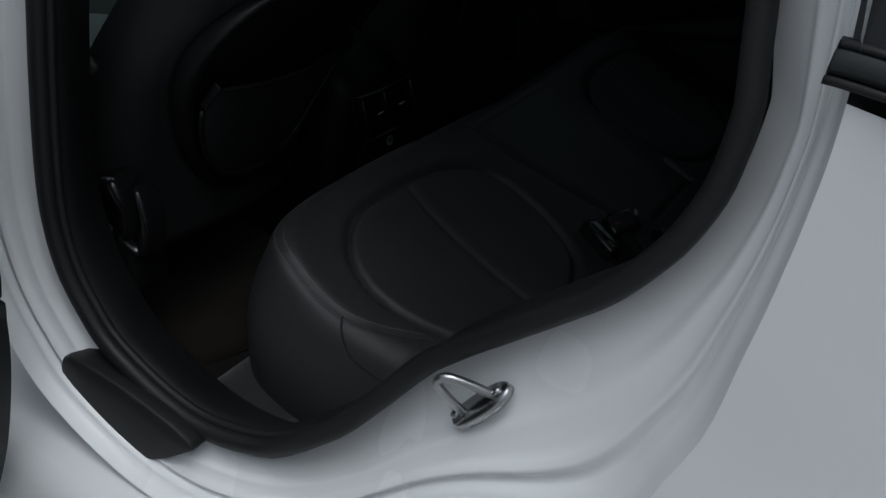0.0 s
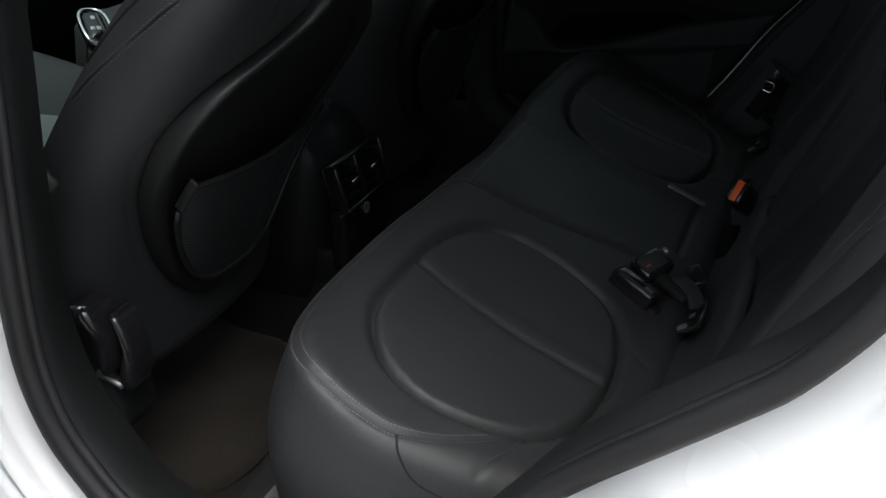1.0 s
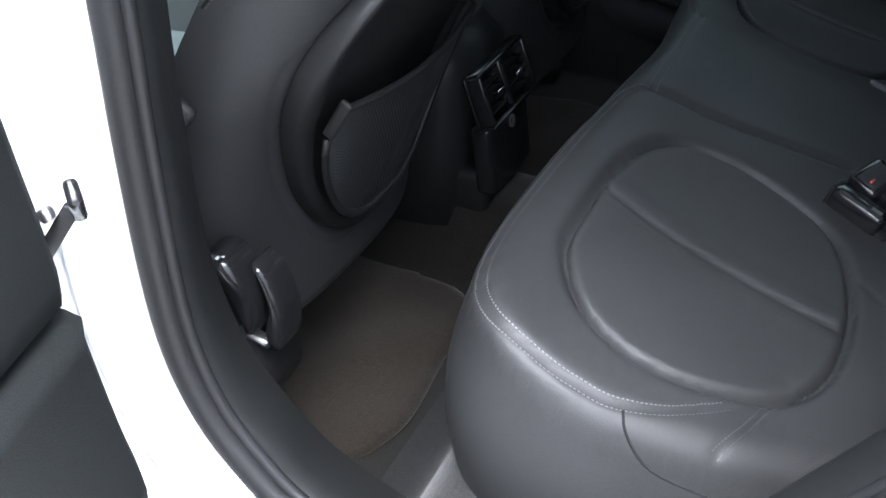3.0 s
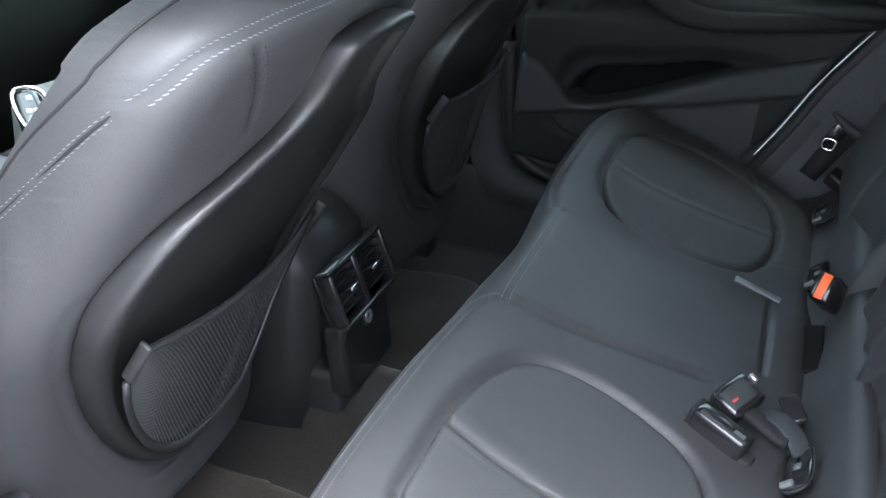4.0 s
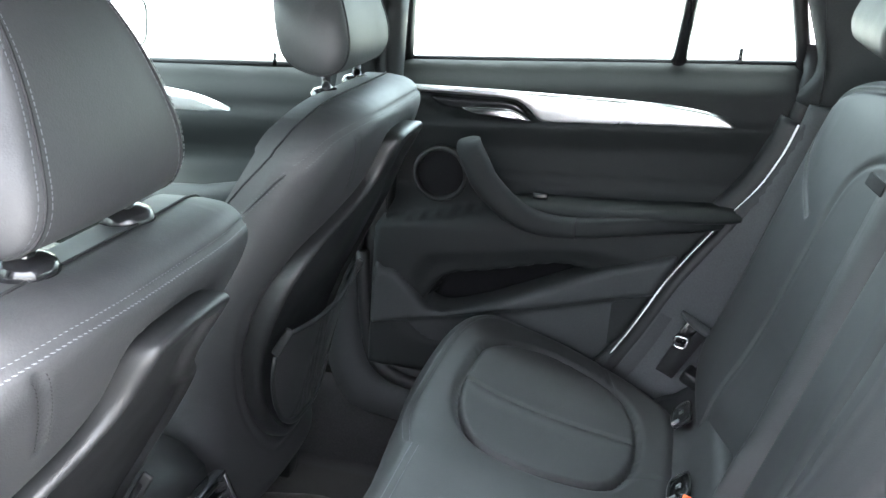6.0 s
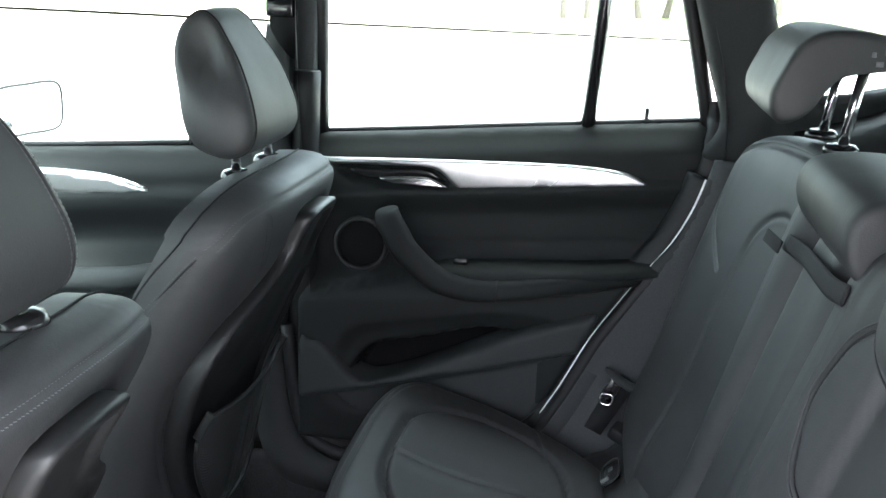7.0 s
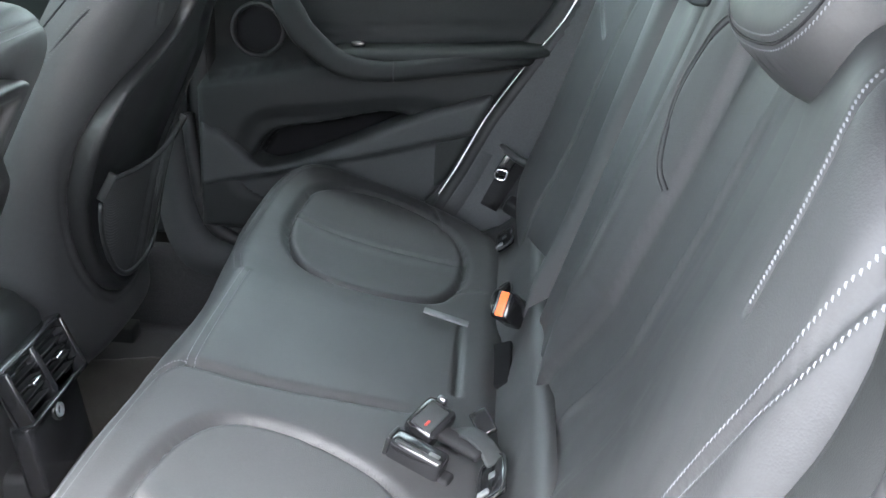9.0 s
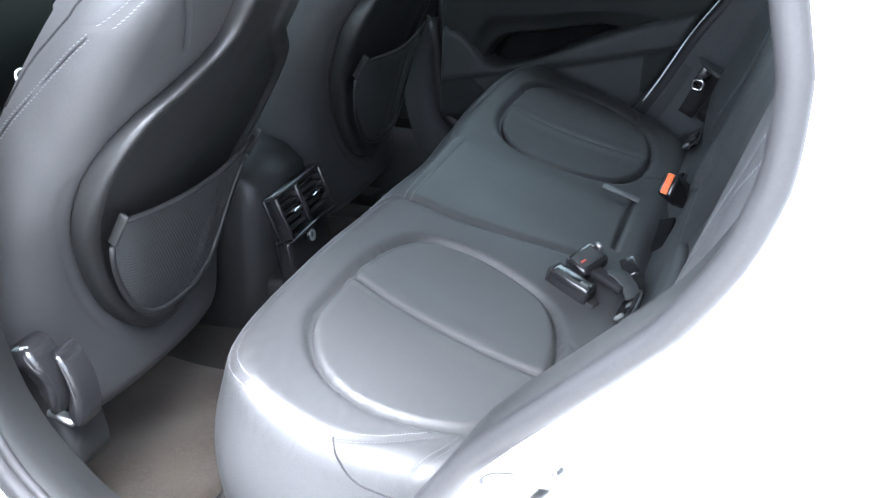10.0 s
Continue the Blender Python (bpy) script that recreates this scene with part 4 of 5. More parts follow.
    low = [fr(np.array(pocket_pt(v, 0.0)) + (0, 0, .004)) for v in np.linspace(-.149, .149, 40)]
    wpart("pocket_frame", tube("pocket_frame", low, .0042, 10, flat=.7), "plate", t, "dark plastic pocket frame")
    for s in (-1, 1):
        wpart("pocket_hook", box("pocket_hook", (.044, .006, .012), .0028, 3, Matrix.Translation(Vector(fr((.022, s * .150, .016)))) @ Euler((0, radians(-62), 0)).to_matrix().to_4x4()), "hard", t, "dark plastic hook")

    # lower skirt and cushion
    cush = smooth_loop([(-.62, -.22), (-.60, -.25), (-.40, -.265), (-.26, -.255), (-.20, -.22), (-.18, 0), (-.20, .22), (-.26, .255), (-.40, .265), (-.60, .25), (-.62, .22), (-.64, 0)], 4)
    cf = Frame((xo + .03, yc, .60), (1, 0, -.10), (0, 1, 0), (0, 0, 1))
    wpart("seat_cushion", drape("seat_cushion", cush, lambda p: .02 * (np.abs(p[:, 1]) / .25) ** 3, .04, .13, .012, cf, band=.03), "leather", t)
    wpart("seat_base", box("seat_base", (.36, .38, .10), .02, 3, Matrix.Translation((xo - .36, yc, .40))), "hard", t, "black plastic seat base")
    wpart("seat_rail", box("seat_rail", (.52, .04, .03), .004, 2, Matrix.Translation((xo - .34, yc + knob_side * .19, .345))), "hard", t)

    # recliner handle, its cover and the pale lever beside the cushion
    if yc < 0:
        rf = Frame((0, yc - .212, 0), (1, 0, 0), (0, 0, 1), (0, -1, 0))
        grip = smooth_loop([(-.232, .603), (-.216, .617), (-.197, .617), (-.182, .598), (-.174, .566), (-.176, .535), (-.187, .530), (-.197, .552), (-.208, .578), (-.224, .592)], 5)
        wpart("recliner_handle", drape("recliner_handle", grip, lambda p: .026 + .012 * np.exp(-(((p[:, 1] - .608) / .03) ** 2)), .011, .03, .003, rf, band=.010), "gloss", t, "black plastic recliner handle")
        cover = smooth_loop([(-.184, .606), (-.168, .596), (-.155, .566), (-.152, .530), (-.160, .512), (-.172, .528), (-.168, .562), (-.176, .588)], 5)
        wpart("recliner_cover", drape("recliner_cover", cover, lambda p: .016 + 0 * p[:, 0], .007, .03, .003, rf, band=.010), "gloss", t, "black plastic recliner cover")
        wpart("side_skirt", drape("side_skirt", smooth_loop([(-.30, .60), (-.24, .585), (-.21, .54), (-.18, .49), (-.19, .43), (-.34, .42), (-.52, .44), (-.54, .58)], 5), lambda p: .006 + 0 * p[:, 0], .01, .05, .006, rf, band=.012), "hard", t, "black plastic seat side skirt")
        wpart("lever", box("lever", (.075, .016, .016), .006, 3, Matrix.Translation((-.255, yc - .215, .531)) @ Euler((0, radians(14), 0)).to_matrix().to_4x4()), "beige", t, "pale grey seat lever")
        wpart("lever_tip", box("lever_tip", (.036, .014, .010), .004, 3, Matrix.Translation((-.190, yc - .214, .514)) @ Euler((0, radians(14), 0)).to_matrix().to_4x4()), "steel", t, "worn silver lever tip")
        for dx, dz in ((-.003, .004), (.002, -.001), (-.001, -.006)):
            wpart("mark", box("mark", (.003, .005, .0008), 0, 1, Matrix.Translation((-.203 + dx, yc - .237 + dz, .6175))), "print", t, "small white seat mark")

    # headrest
    hz, hy = (1.052 if yc < 0 else 1.064), yc - (.03 if yc < 0 else .01)
    prof = smooth_loop([(-.027, .022), (-.045, .084), (-.053, .128), (-.047, .160), (-.026, .178), (-.006, .170), (.010, .150), (.033, .114), (.053, .064), (.056, .030), (.042, .008), (.012, .003)], 5)
    c = prof.mean(0)

    def half(z):
        """The headrest narrows towards its top."""
        return float(np.interp(z, [0, .06, .12, .178], [.094, .088, .073, .055]))

    rings = []
    for a, w in ((-1.13, .30), (-1.12, .66), (-1.09, .84), (-1.04, .94), (-.97, .985), (-.88, 1), (-.45, 1.01), (0, 1.015), (.45, 1.01), (.88, 1), (.97, .985), (1.04, .94), (1.09, .84), (1.12, .66), (1.13, .30)):
        rings.append([(hx + c[0] + (x - c[0]) * w, hy + a * half(z), hz + c[1] + (z - c[1]) * w) for x, z in prof])
    hr = wpart("headrest", loft("headrest", rings), "leather", t, "black leather headrest with grey stitched edges")
    for s in (-1, 1):
        bv, bf = [], []
        for rowa, w in ((.885, 1.0), (1.005, .968)):
            line = [Vector((hx + c[0] + (x - c[0]) * w, hy + s * rowa * half(z), hz + c[1] + (z - c[1]) * w)) for x, z in prof]
            for a, b in zip(line, line[1:] + line[:1]):
                n = max(1, round((b - a).length / .0045))
                for q in range(n):
                    out = Vector((a.x - hx - c[0], 0, a.z - hz - c[1])).normalized() * .0009 + Vector((0, s * (.0004 if rowa < .95 else .0010), 0))
                    p0, p1 = a.lerp(b, (q + .12) / n) + out, a.lerp(b, (q + .82) / n) + out
                    o = len(bv)
                    for e in (p0, p1):
                        bv += [(e.x, e.y - .0006, e.z), (e.x, e.y + .0006, e.z)]
                    bf.append((o, o + 1, o + 3, o + 2))
        st = part("stitching", mesh_of("stitching", bv, bf), "thread" if yc < 0 else "thread_dark", None, "pale grey thread stitching")
        st.parent = hr
        cord = [(hx + c[0] + (x - c[0]) * .99, hy + s * .945 * half(z), hz + c[1] + (z - c[1]) * .99) for x, z in prof]
        st = part("seam", tube("seam", cord, .0014, 6, closed=True), "webbing", None, "black seam cord")
        st.parent = hr
    for s in (-1, 1):
        foot, head = (hx + .020, hy + .008 + s * .062, 1.043), (hx + .012, hy + .008 + s * .062, 1.10)
        wpart("post", tube("post", [foot, head], .0065, 12), "chrome", t, "chrome post")
        wpart("collar", loft("collar", [[(foot[0] + r * math.cos(k * math.pi / 10), foot[1] + r * math.sin(k * math.pi / 10), foot[2] + z) for k in range(20)] for r, z in ((.021, -.012), (.021, -.004), (.018, .002), (.010, .005))]), "gloss", t, "glossy black post collar")
    return t


front_seat(-.160, -.348, .525, -.098, "black leather front seat with grey stitching, net pocket and back plate", -1)
front_seat(-.162, .325, .44, -.140, "black leather front passenger seat with grey stitching and back plate", 1)

sheet = smooth_loop([(-.43, .06), (-.40, .098), (-.36, .112), (-.28, .10), (-.24, .03), (-.25, -.12), (-.38, -.16), (-.44, -.10), (-.445, 0)], 5)
sheet_ob = part("seat_sheet", drape("seat_sheet", sheet, lambda p: .02 * (np.abs(p[:, 1]) / .25) ** 3 + .004 + .002 * np.sin(p[:, 0] * 60) * np.sin(p[:, 1] * 45), .002, .002, .008, Frame((-.13, -.348, .60), (1, 0, -.10), (0, 1, 0), (0, 0, 1)), band=.006), "paper")
tagged(sheet_ob, "pale grey protective sheet lying on the driver's seat", "seat sheet")

# ---- centre console ----
console = thing("centre_console", (-.35, 0, .30), "black centre console with rear air vents and socket", "console")
rings = []
for x, w, z1 in ((-.75, .11, .52), (-.55, .105, .60), (-.45, .10, .645), (-.28, .095, .635), (-.225, .092, .622), (-.195, .088, .600)):
    rings.append([(x, -w, .30), (x, -w * .98, .45), (x, -w * .93, z1 - .03), (x, -w * .8, z1), (x, 0, z1 + .006), (x, w * .8, z1), (x, w * .93, z1 - .03), (x, w * .98, .45), (x, w, .30)])
wpart("body", loft("body", rings), "plate", console)
VENT = Matrix.Translation((-.166, 0, .556)) @ Euler((0, radians(-24), 0)).to_matrix().to_4x4()


def local(name, size, at, bev, mat, parent, label="", seg=2):
    return wpart(name, box(name, size, bev, seg, VENT @ Matrix.Translation(at)), mat, parent, label)


for a in (-1, 1):
    local("vent_frame", (.022, .154, .007), (.002, 0, a * .036), .003, "gloss", console, "glossy black vent frame")
    local("vent_frame", (.022, .007, .068), (.002, a * .0735, 0), .003, "gloss", console, "glossy black vent frame")
local("divider", (.016, .012, .066), (.0, 0, 0), .003, "gloss", console)
local("vent_back", (.004, .146, .068), (-.014, 0, 0), .001, "gloss", console)
for k in range(5):
    for s in (-1, 1):
        local("slat", (.014, .060, .0024), (-.004, s * .0365, -.024 + .012 * k), .0008, "hard", console)
for s in (-1, 1):
    tab = local("vent_tab", (.012, .022, .007), (.010, s * .033, 0), .002, "chrome", console, "chrome vent tab")
LOWM = Matrix.Translation((-.158, 0, .468)) @ Euler((0, radians(-10), 0)).to_matrix().to_4x4()
wpart("socket_panel", box("socket_panel", (.030, .138, .100), .008, 3, LOWM), "gloss", console, "glossy black socket panel")
for r, d, mm, nm in ((.013, .0175, "gloss", "socket"), (.009, .019, "steel", "socket_ring")):
    wpart(nm, loft(nm, [[LOWM @ Vector((h, rr * math.cos(k * math.pi / 10), .033 + rr * math.sin(k * math.pi / 10))) for k in range(20)] for rr, h in ((r, .010), (r, d), (r * .75, d), (r * .7, d - .006))]), mm, console)
wpart("skirt", box("skirt", (.06, .13, .16), .012, 3, Matrix.Translation((-.175, 0, .365)) @ Euler((0, radians(-8), 0)).to_matrix().to_4x4()), "plate", console)
wpart("trim_inlay", box("trim_inlay", (.20, .15, .012), .005, 3, Matrix.Translation((-.66, -.02, .598)) @ Euler((0, radians(-20), 0)).to_matrix().to_4x4()), "silver", console, "satin silver console trim")
gear = thing("gear_selector", (-.64, -.01, .58), "chrome and black gear selector on the console", "gear lever")
wpart("stem", tube("stem", [(-.645, -.01, .58), (-.64, -.012, .655)], .012, 10), "gloss", gear)
knob_m = Matrix.Translation((-.635, -.015, .680)) @ Euler((0, radians(18), radians(-38))).to_matrix().to_4x4()
wpart("knob", box("knob", (.082, .040, .034), .016, 4, knob_m), "gloss", gear, "glossy black selector knob")
knob_rim = smooth_loop([(-.042, -.012, .012), (-.042, .012, .012), (-.02, .021, .015), (.02, .021, .015), (.042, .012, .012), (.042, -.012, .012), (.02, -.021, .015), (-.02, -.021, .015)], 4)
wpart("knob_rim", tube("knob_rim", [knob_m @ Vector(p) for p in knob_rim], .0032, 6, closed=True), "chrome", gear, "chrome rim")
for a, b in ((.012, .003), (.012, -.006), (-.016, .0)):
    wpart("mark", box("mark", (.009, .007, .0006), 0, 1, knob_m @ Matrix.Translation((a, b, .0172))), "print", gear, "small pale mark")
for y in (-.045, .045):
    tray = tagged(part("cup_ring", tube("cup_ring", [(-.62 + .036 * math.cos(a), y + .036 * math.sin(a), .60) for a in np.linspace(0, 2 * math.pi, 28, endpoint=False)], .003, 6, closed=True), "chrome"), "thin chrome ring round a console cup holder", "trim ring", "cup holder rings")

dash = thing("dashboard", (-1.15, 0, .5), "black dashboard across the front of the cabin", "dashboard")
rings = [[(-1.36, y, .40), (-1.02, y, .42), (-.96, y, .62), (-.95, y, .85), (-1.0, y, .95), (-1.15, y, 1.03), (-1.36, y, 1.08), (-1.44, y, 1.05), (-1.40, y, .45)] for y in np.linspace(-.70, .70, 15)]
wpart("body", loft("body", rings), "soft", dash)
wpart("trim_strip", box("trim_strip", (.012, 1.2, .03), .004, 2, Matrix.Translation((-.952, 0, .78))), "silver", dash, "brushed aluminium strip")
wheel = thing("steering_wheel", (-.80, -.37, .85), "black leather steering wheel before the dashboard", "steering wheel")
rim_pts = [(-.80 + .06 * math.cos(a), -.37 + .18 * math.sin(a), .85 + .17 * math.cos(a)) for a in np.linspace(0, 2 * math.pi, 40, endpoint=False)]
wpart("rim", tube("rim", rim_pts, .016, 10, closed=True), "leather", wheel)
wpart("hub", box("hub", (.05, .17, .13), .03, 4, Matrix.Translation((-.82, -.37, .84)) @ Euler((0, radians(-20), 0)).to_matrix().to_4x4()), "hard", wheel)
wpart("spoke", box("spoke", (.02, .33, .035), .006, 2, Matrix.Translation((-.81, -.37, .85))), "silver", wheel, "silver spokes")

# ---- right rear door ----
door = thing("rear_door", (.15, .75, .45), "shut rear door with dark panel, aluminium strip and armrest", "car door")
DR = Frame((0, .745, 0), (1, 0, 0), (0, 0, 1), (0, -1, 0))


def sstep(x, a, b):
    t = np.clip((x - a) / (b - a), 0, 1)
    return t * t * (3 - 2 * t)


ARCH = smooth_loop([(-.118, .60), (-.102, .645), (-.093, .674), (-.072, .712), (-.034, .729), (.063, .741), (.186, .756), (.245, .754), (.285, .735), (.20, .62), (-.05, .555)], 4)
RECESS = smooth_loop([(-.085, .59), (-.070, .630), (-.048, .668), (-.012, .690), (.08, .707), (.155, .722), (.185, .722), (.222, .700), (.10, .61), (-.03, .56)], 4)
CUP = smooth_loop([(-.112, .978), (-.096, .958), (-.074, .947), (-.03, .944), (.05, .946), (.088, .951), (.070, .972), (.045, .983), (-.03, .981)], 4)


def door_top(p):
    x, z = p[:, 0], p[:, 1]
    zz = z - .09 * x
    h = .012 + .030 * sstep(1.035 - zz, 0, .05)
    h += .012 * sstep(.948 - zz, 0, .010) - .018 * sstep(.940 - zz, 0, .05) + .045 * sstep(.835 - zz, 0, .07)
    h += .026 * sstep(.796 + .24 * np.minimum(x, .03) - z, -.001, .003) * sstep(-x, -.14, -.02)
    h += groove(p, np.array([(-.02, .848), (.45, .883)]), .0022, .003) + groove(p, np.array([(-.16, .7585), (.03, .8035)]), .0028, .006)
    for loop, depth, soft in ((ARCH, .012, .030), (RECESS, .085, .014), (CUP, .024, .010)):
        h -= np.where(inside(p, loop), depth, 0) * sstep(seg_dist(p, loop, True)[0], 0, soft)
    return h


DOOR_LOOP = np.array([(-.158, .50), (-.158, 1.022), (.0, 1.035), (.25, 1.058), (.50, 1.080), (.492, 1.0), (.452, .90), (.386, .805), (.335, .725), (.275, .61), (.20, .525), (.10, .50)])
wpart("door_panel", drape("door_panel", DOOR_LOOP, door_top, .010, .03, .006, DR, band=.012), "soft", door)

# black sheet over the hollow paints in the shade of a deep pocket
wpart("pocket_liner", drape("pocket_liner", grow(RECESS, -.005), lambda p: door_top(p) + .0022, .001, .004, .005, DR, band=.006), "void", door, "black sheet standing in for shade in the door pocket")
lip = smooth_loop([(-.152, .682), (-.135, .684), (-.115, .682), (-.090, .660), (-.062, .630), (-.030, .620), (.037, .642), (.12, .680), (.215, .722), (.30, .752), (.345, .765), (.325, .715), (.285, .63), (.22, .55), (.12, .51), (-.05, .505), (-.12, .51), (-.150, .54)], 4)
wpart("door_pocket", drape("door_pocket", lip, lambda p: .118 - .02 * sstep(.60 + .25 * (p[:, 0] + .1) - p[:, 1], 0, .015) - .02 * sstep(p[:, 0], .1, .3), .008, .07, .006, DR, band=.02), "grey", door, "grey plastic lower door pocket")
strip_loop = smooth_loop([(-.155, .9885), (-.12, .989), (.036, .996), (.194, 1.001), (.301, 1.002), (.372, .995), (.407, .978), (.40, .974), (.263, .963), (.118, .950), (.098, .951), (.078, .970), (.062, .980), (.040, .984), (-.04, .982), (-.12, .979), (-.155, .978)], 4)
wpart("trim_strip", drape("trim_strip", strip_loop, lambda p: .047 + .004 * np.sin((p[:, 1] - .95) * 40), .003, .012, .003, DR, band=.008), "silver", door, "brushed aluminium trim strip")
hand = smooth_loop([(-.034, .960), (-.026, .9635), (.020, .967), (.050, .967), (.066, .961), (.082, .951), (.05, .950), (.0, .951), (-.026, .955)], 4)
wpart("handle_cup", drape("handle_cup", grow(CUP, -.008), lambda p: .026 + 0 * p[:, 0], .004, .01, .004, DR, band=.008), "gloss", door, "black handle recess")
wpart("door_handle", drape("door_handle", hand, lambda p: .052 + .003 * np.sin((p[:, 0] + .04) * 20), .004, .012, .002, DR, band=.005), "chrome", door, "chrome inner door handle")


def strap_bar(name, rows, depth):
    """A flattened bar along a path; each row gives x, y, z and the half width across the door."""
    c = smooth_loop([r[:3] for r in rows], 5, closed=False)
    w = np.interp(np.linspace(0, 1, len(c)), np.linspace(0, 1, len(rows)), [r[3] for r in rows])
    t = np.gradient(c, axis=0)
    t[:, 1] = 0
    t /= np.linalg.norm(t, axis=1)[:, None]
    across = np.column_stack([-t[:, 2], t[:, 1], t[:, 0]])
    rings = []
    for i in range(len(c)):
        k = 1.0 if i > 2 else (.45, .8, .95)[i]
        rings.append([c[i] + across[i] * w[i] * k * np.sign(math.cos(a)) * abs(math.cos(a)) ** .7 + np.array((0, depth * k * np.sign(math.sin(a)) * abs(math.sin(a)) ** .8, 0)) for a in np.linspace(0, 2 * math.pi, 18, endpoint=False)])
    return loft(name, rings)


pull_rows = [(-.006, .640, .925, .018), (-.002, .620, .915, .021), (.018, .606, .886, .022), (.036, .600, .861, .022), (.083, .597, .824, .020), (.128, .596, .810, .018), (.182, .598, .810, .016), (.25, .610, .818, .0155), (.32, .630, .826, .015), (.39, .655, .834, .015), (.45, .685, .842, .014)]
wpart("pull_handle", strap_bar("pull_handle", pull_rows, .015), "soft", door, "padded pull handle and armrest")
shelf = [(.07, .660, .822, .012), (.14, .650, .826, .014), (.24, .652, .832, .014), (.34, .665, .838, .013), (.45, .695, .846, .012)]
wpart("armrest", strap_bar("armrest", shelf, .045), "soft", door, "padded armrest shelf")
wpart("seam_ring", tube("seam_ring", [(.183, .598 + .0158 * math.cos(a), .810 + .0168 * math.sin(a)) for a in np.linspace(0, 2 * math.pi, 20, endpoint=False)], .0012, 5, closed=True), "rubber", door)
wpart("switch", box("switch", (.024, .012, .010), .003, 2, Matrix.Translation((.118, .640, .843))), "gloss", door, "small window switch")
sp = (-.057, .850)
for nm, prof, mm, lb in (("speaker_ring", ((.047, .060), (.047, .074), (.043, .078), (.040, .075), (.039, .064)), "hard", "dark plastic speaker ring"), ("speaker_grille", ((.038, .068), (.030, .071), (.015, .0725), (.001, .073)), "void", "black speaker grille")):
    wpart(nm, loft(nm, [[(sp[0] + r * math.cos(k * math.pi / 16), .745 - h, sp[1] + r * math.sin(k * math.pi / 16)) for k in range(32)] for r, h in prof], caps=False), mm, door, lb)
wpart("lock_knob", tube("lock_knob", [(.398, .752, 1.070), (.398, .752, 1.095)], [.004, .0035], 8), "gloss", door, "small black lock knob")
wpart("knob_base", tube("knob_base", [(.398, .752, 1.071), (.398, .752, 1.077)], .009, 10), "grey", door)


def glass_pane(name, quad, parent, label="clear side glass"):
    ob = wpart(name, mesh_of(name, quad, [tuple(range(len(quad)))], smooth=False), "glass", parent, label)
    return ob


glass_pane("pane", [(-.14, .768, 1.02), (.30, .758, 1.065), (.32, .70, 1.44), (-.12, .70, 1.44)], door)
glass_pane("pane", [(.31, .758, 1.066), (.49, .75, 1.083), (.44, .71, 1.27), (.36, .69, 1.44), (.33, .69, 1.44)], door)
wpart("window_post", tube("window_post", [(.303, .752, 1.05), (.318, .738, 1.26), (.332, .69, 1.45)], .016, 8, flat=.8), "gloss", door, "black window divider")
wpart("window_frame", tube("window_frame", [(.497, .742, 1.07), (.485, .738, 1.12), (.447, .715, 1.27), (.38, .68, 1.45)], .012, 8), "rubber", door)
wpart("window_frame", tube("window_frame", [(-.15, .755, 1.0), (-.148, .74, 1.2), (-.14, .69, 1.45)], .014, 8), "rubber", door)
wpart("waist_seal", tube("waist_seal", [(-.16, .758, 1.022), (0, .757, 1.036), (.25, .754, 1.0585), (.49, .748, 1.080)], .006, 6), "rubber", door)

# edge of the door opening on the far side
edge = smooth_loop([(.490, .665, 1.000), (.474, .665, .950), (.447, .665, .894), (.412, .665, .846), (.382, .665, .803), (.331, .665, .724), (.300, .665, .662), (.270, .665, .605), (.22, .665, .53), (.12, .665, .48), (-.05, .665, .465), (-.14, .665, .48), (-.18, .665, .54), (-.20, .665, .70)], 4, closed=False)
wpart("aperture_edge", tube("aperture_edge", edge[:33] + np.array((.004, -.004, 0)), .0020, 6), "white", car, "thin line of white paint at the door edge")
wpart("seal_backing", tube("seal_backing", edge + np.array((.002, .03, 0)), .026, 8), "rubber", car, "black seal backing")
wpart("door_seal", tube("door_seal", edge + np.array((.019, -.006, 0)), .013, 8), "rubber", car, "black rubber door seal")
wpart("waist_corner", tube("waist_corner", [(.486, .70, .97), (.502, .705, 1.02), (.510, .725, 1.07), (.505, .74, 1.11)], .017, 8), "rubber", car, "black rubber corner of the door seal")
frame_path = smooth_loop([(.31, .68), (.27, .605), (.22, .545), (.12, .485), (-.03, .455), (-.10, .455), (-.141, .464), (-.164, .493), (-.178, .55), (-.186, .70), (-.180, .95), (-.172, 1.15)], 4, closed=False)
away = frame_path - np.array((.10, .75))
away /= np.hypot(*away.T)[:, None]
rings = [[(x + nx * d, y, z + nz * d) for d, y in ((0, .676), (.004, .660), (.014, .651), (.035, .645), (.055, .648), (.075, .660))] for (x, z), (nx, nz) in zip(frame_path, away)]
wpart("aperture_trim", loft("aperture_trim", rings, closed=False), "trim", car, "grey trim frame round the door opening")
low_seal = np.column_stack([frame_path[:, 0] - away[:, 0] * .022, np.full(len(frame_path), .692), frame_path[:, 1] - away[:, 1] * .022])
wpart("door_seal", tube("door_seal", low_seal, .026, 8), "rubber", car, "black rubber door seal")
wpart("pillar_base", box("pillar_base", (.13, .02, .80), .004, 1, Matrix.Translation((-.225, .74, .66))), "pillar", car, "dark lower pillar trim")
wpart("sill_lining", box("sill_lining", (1.75, .02, .24), .004, 1, Matrix.Translation((-.43, .725, .37))), "carpet", car, "dark sill lining")
side_loop2 = np.array([(.505, 1.03), (.49, .97), (.46, .90), (.40, .81), (.345, .725), (.29, .62), (.22, .50), (.70, .48), (.78, 1.03)])
ST = Frame((0, .668, 0), (1, 0, 0), (0, 0, 1), (0, -1, 0))
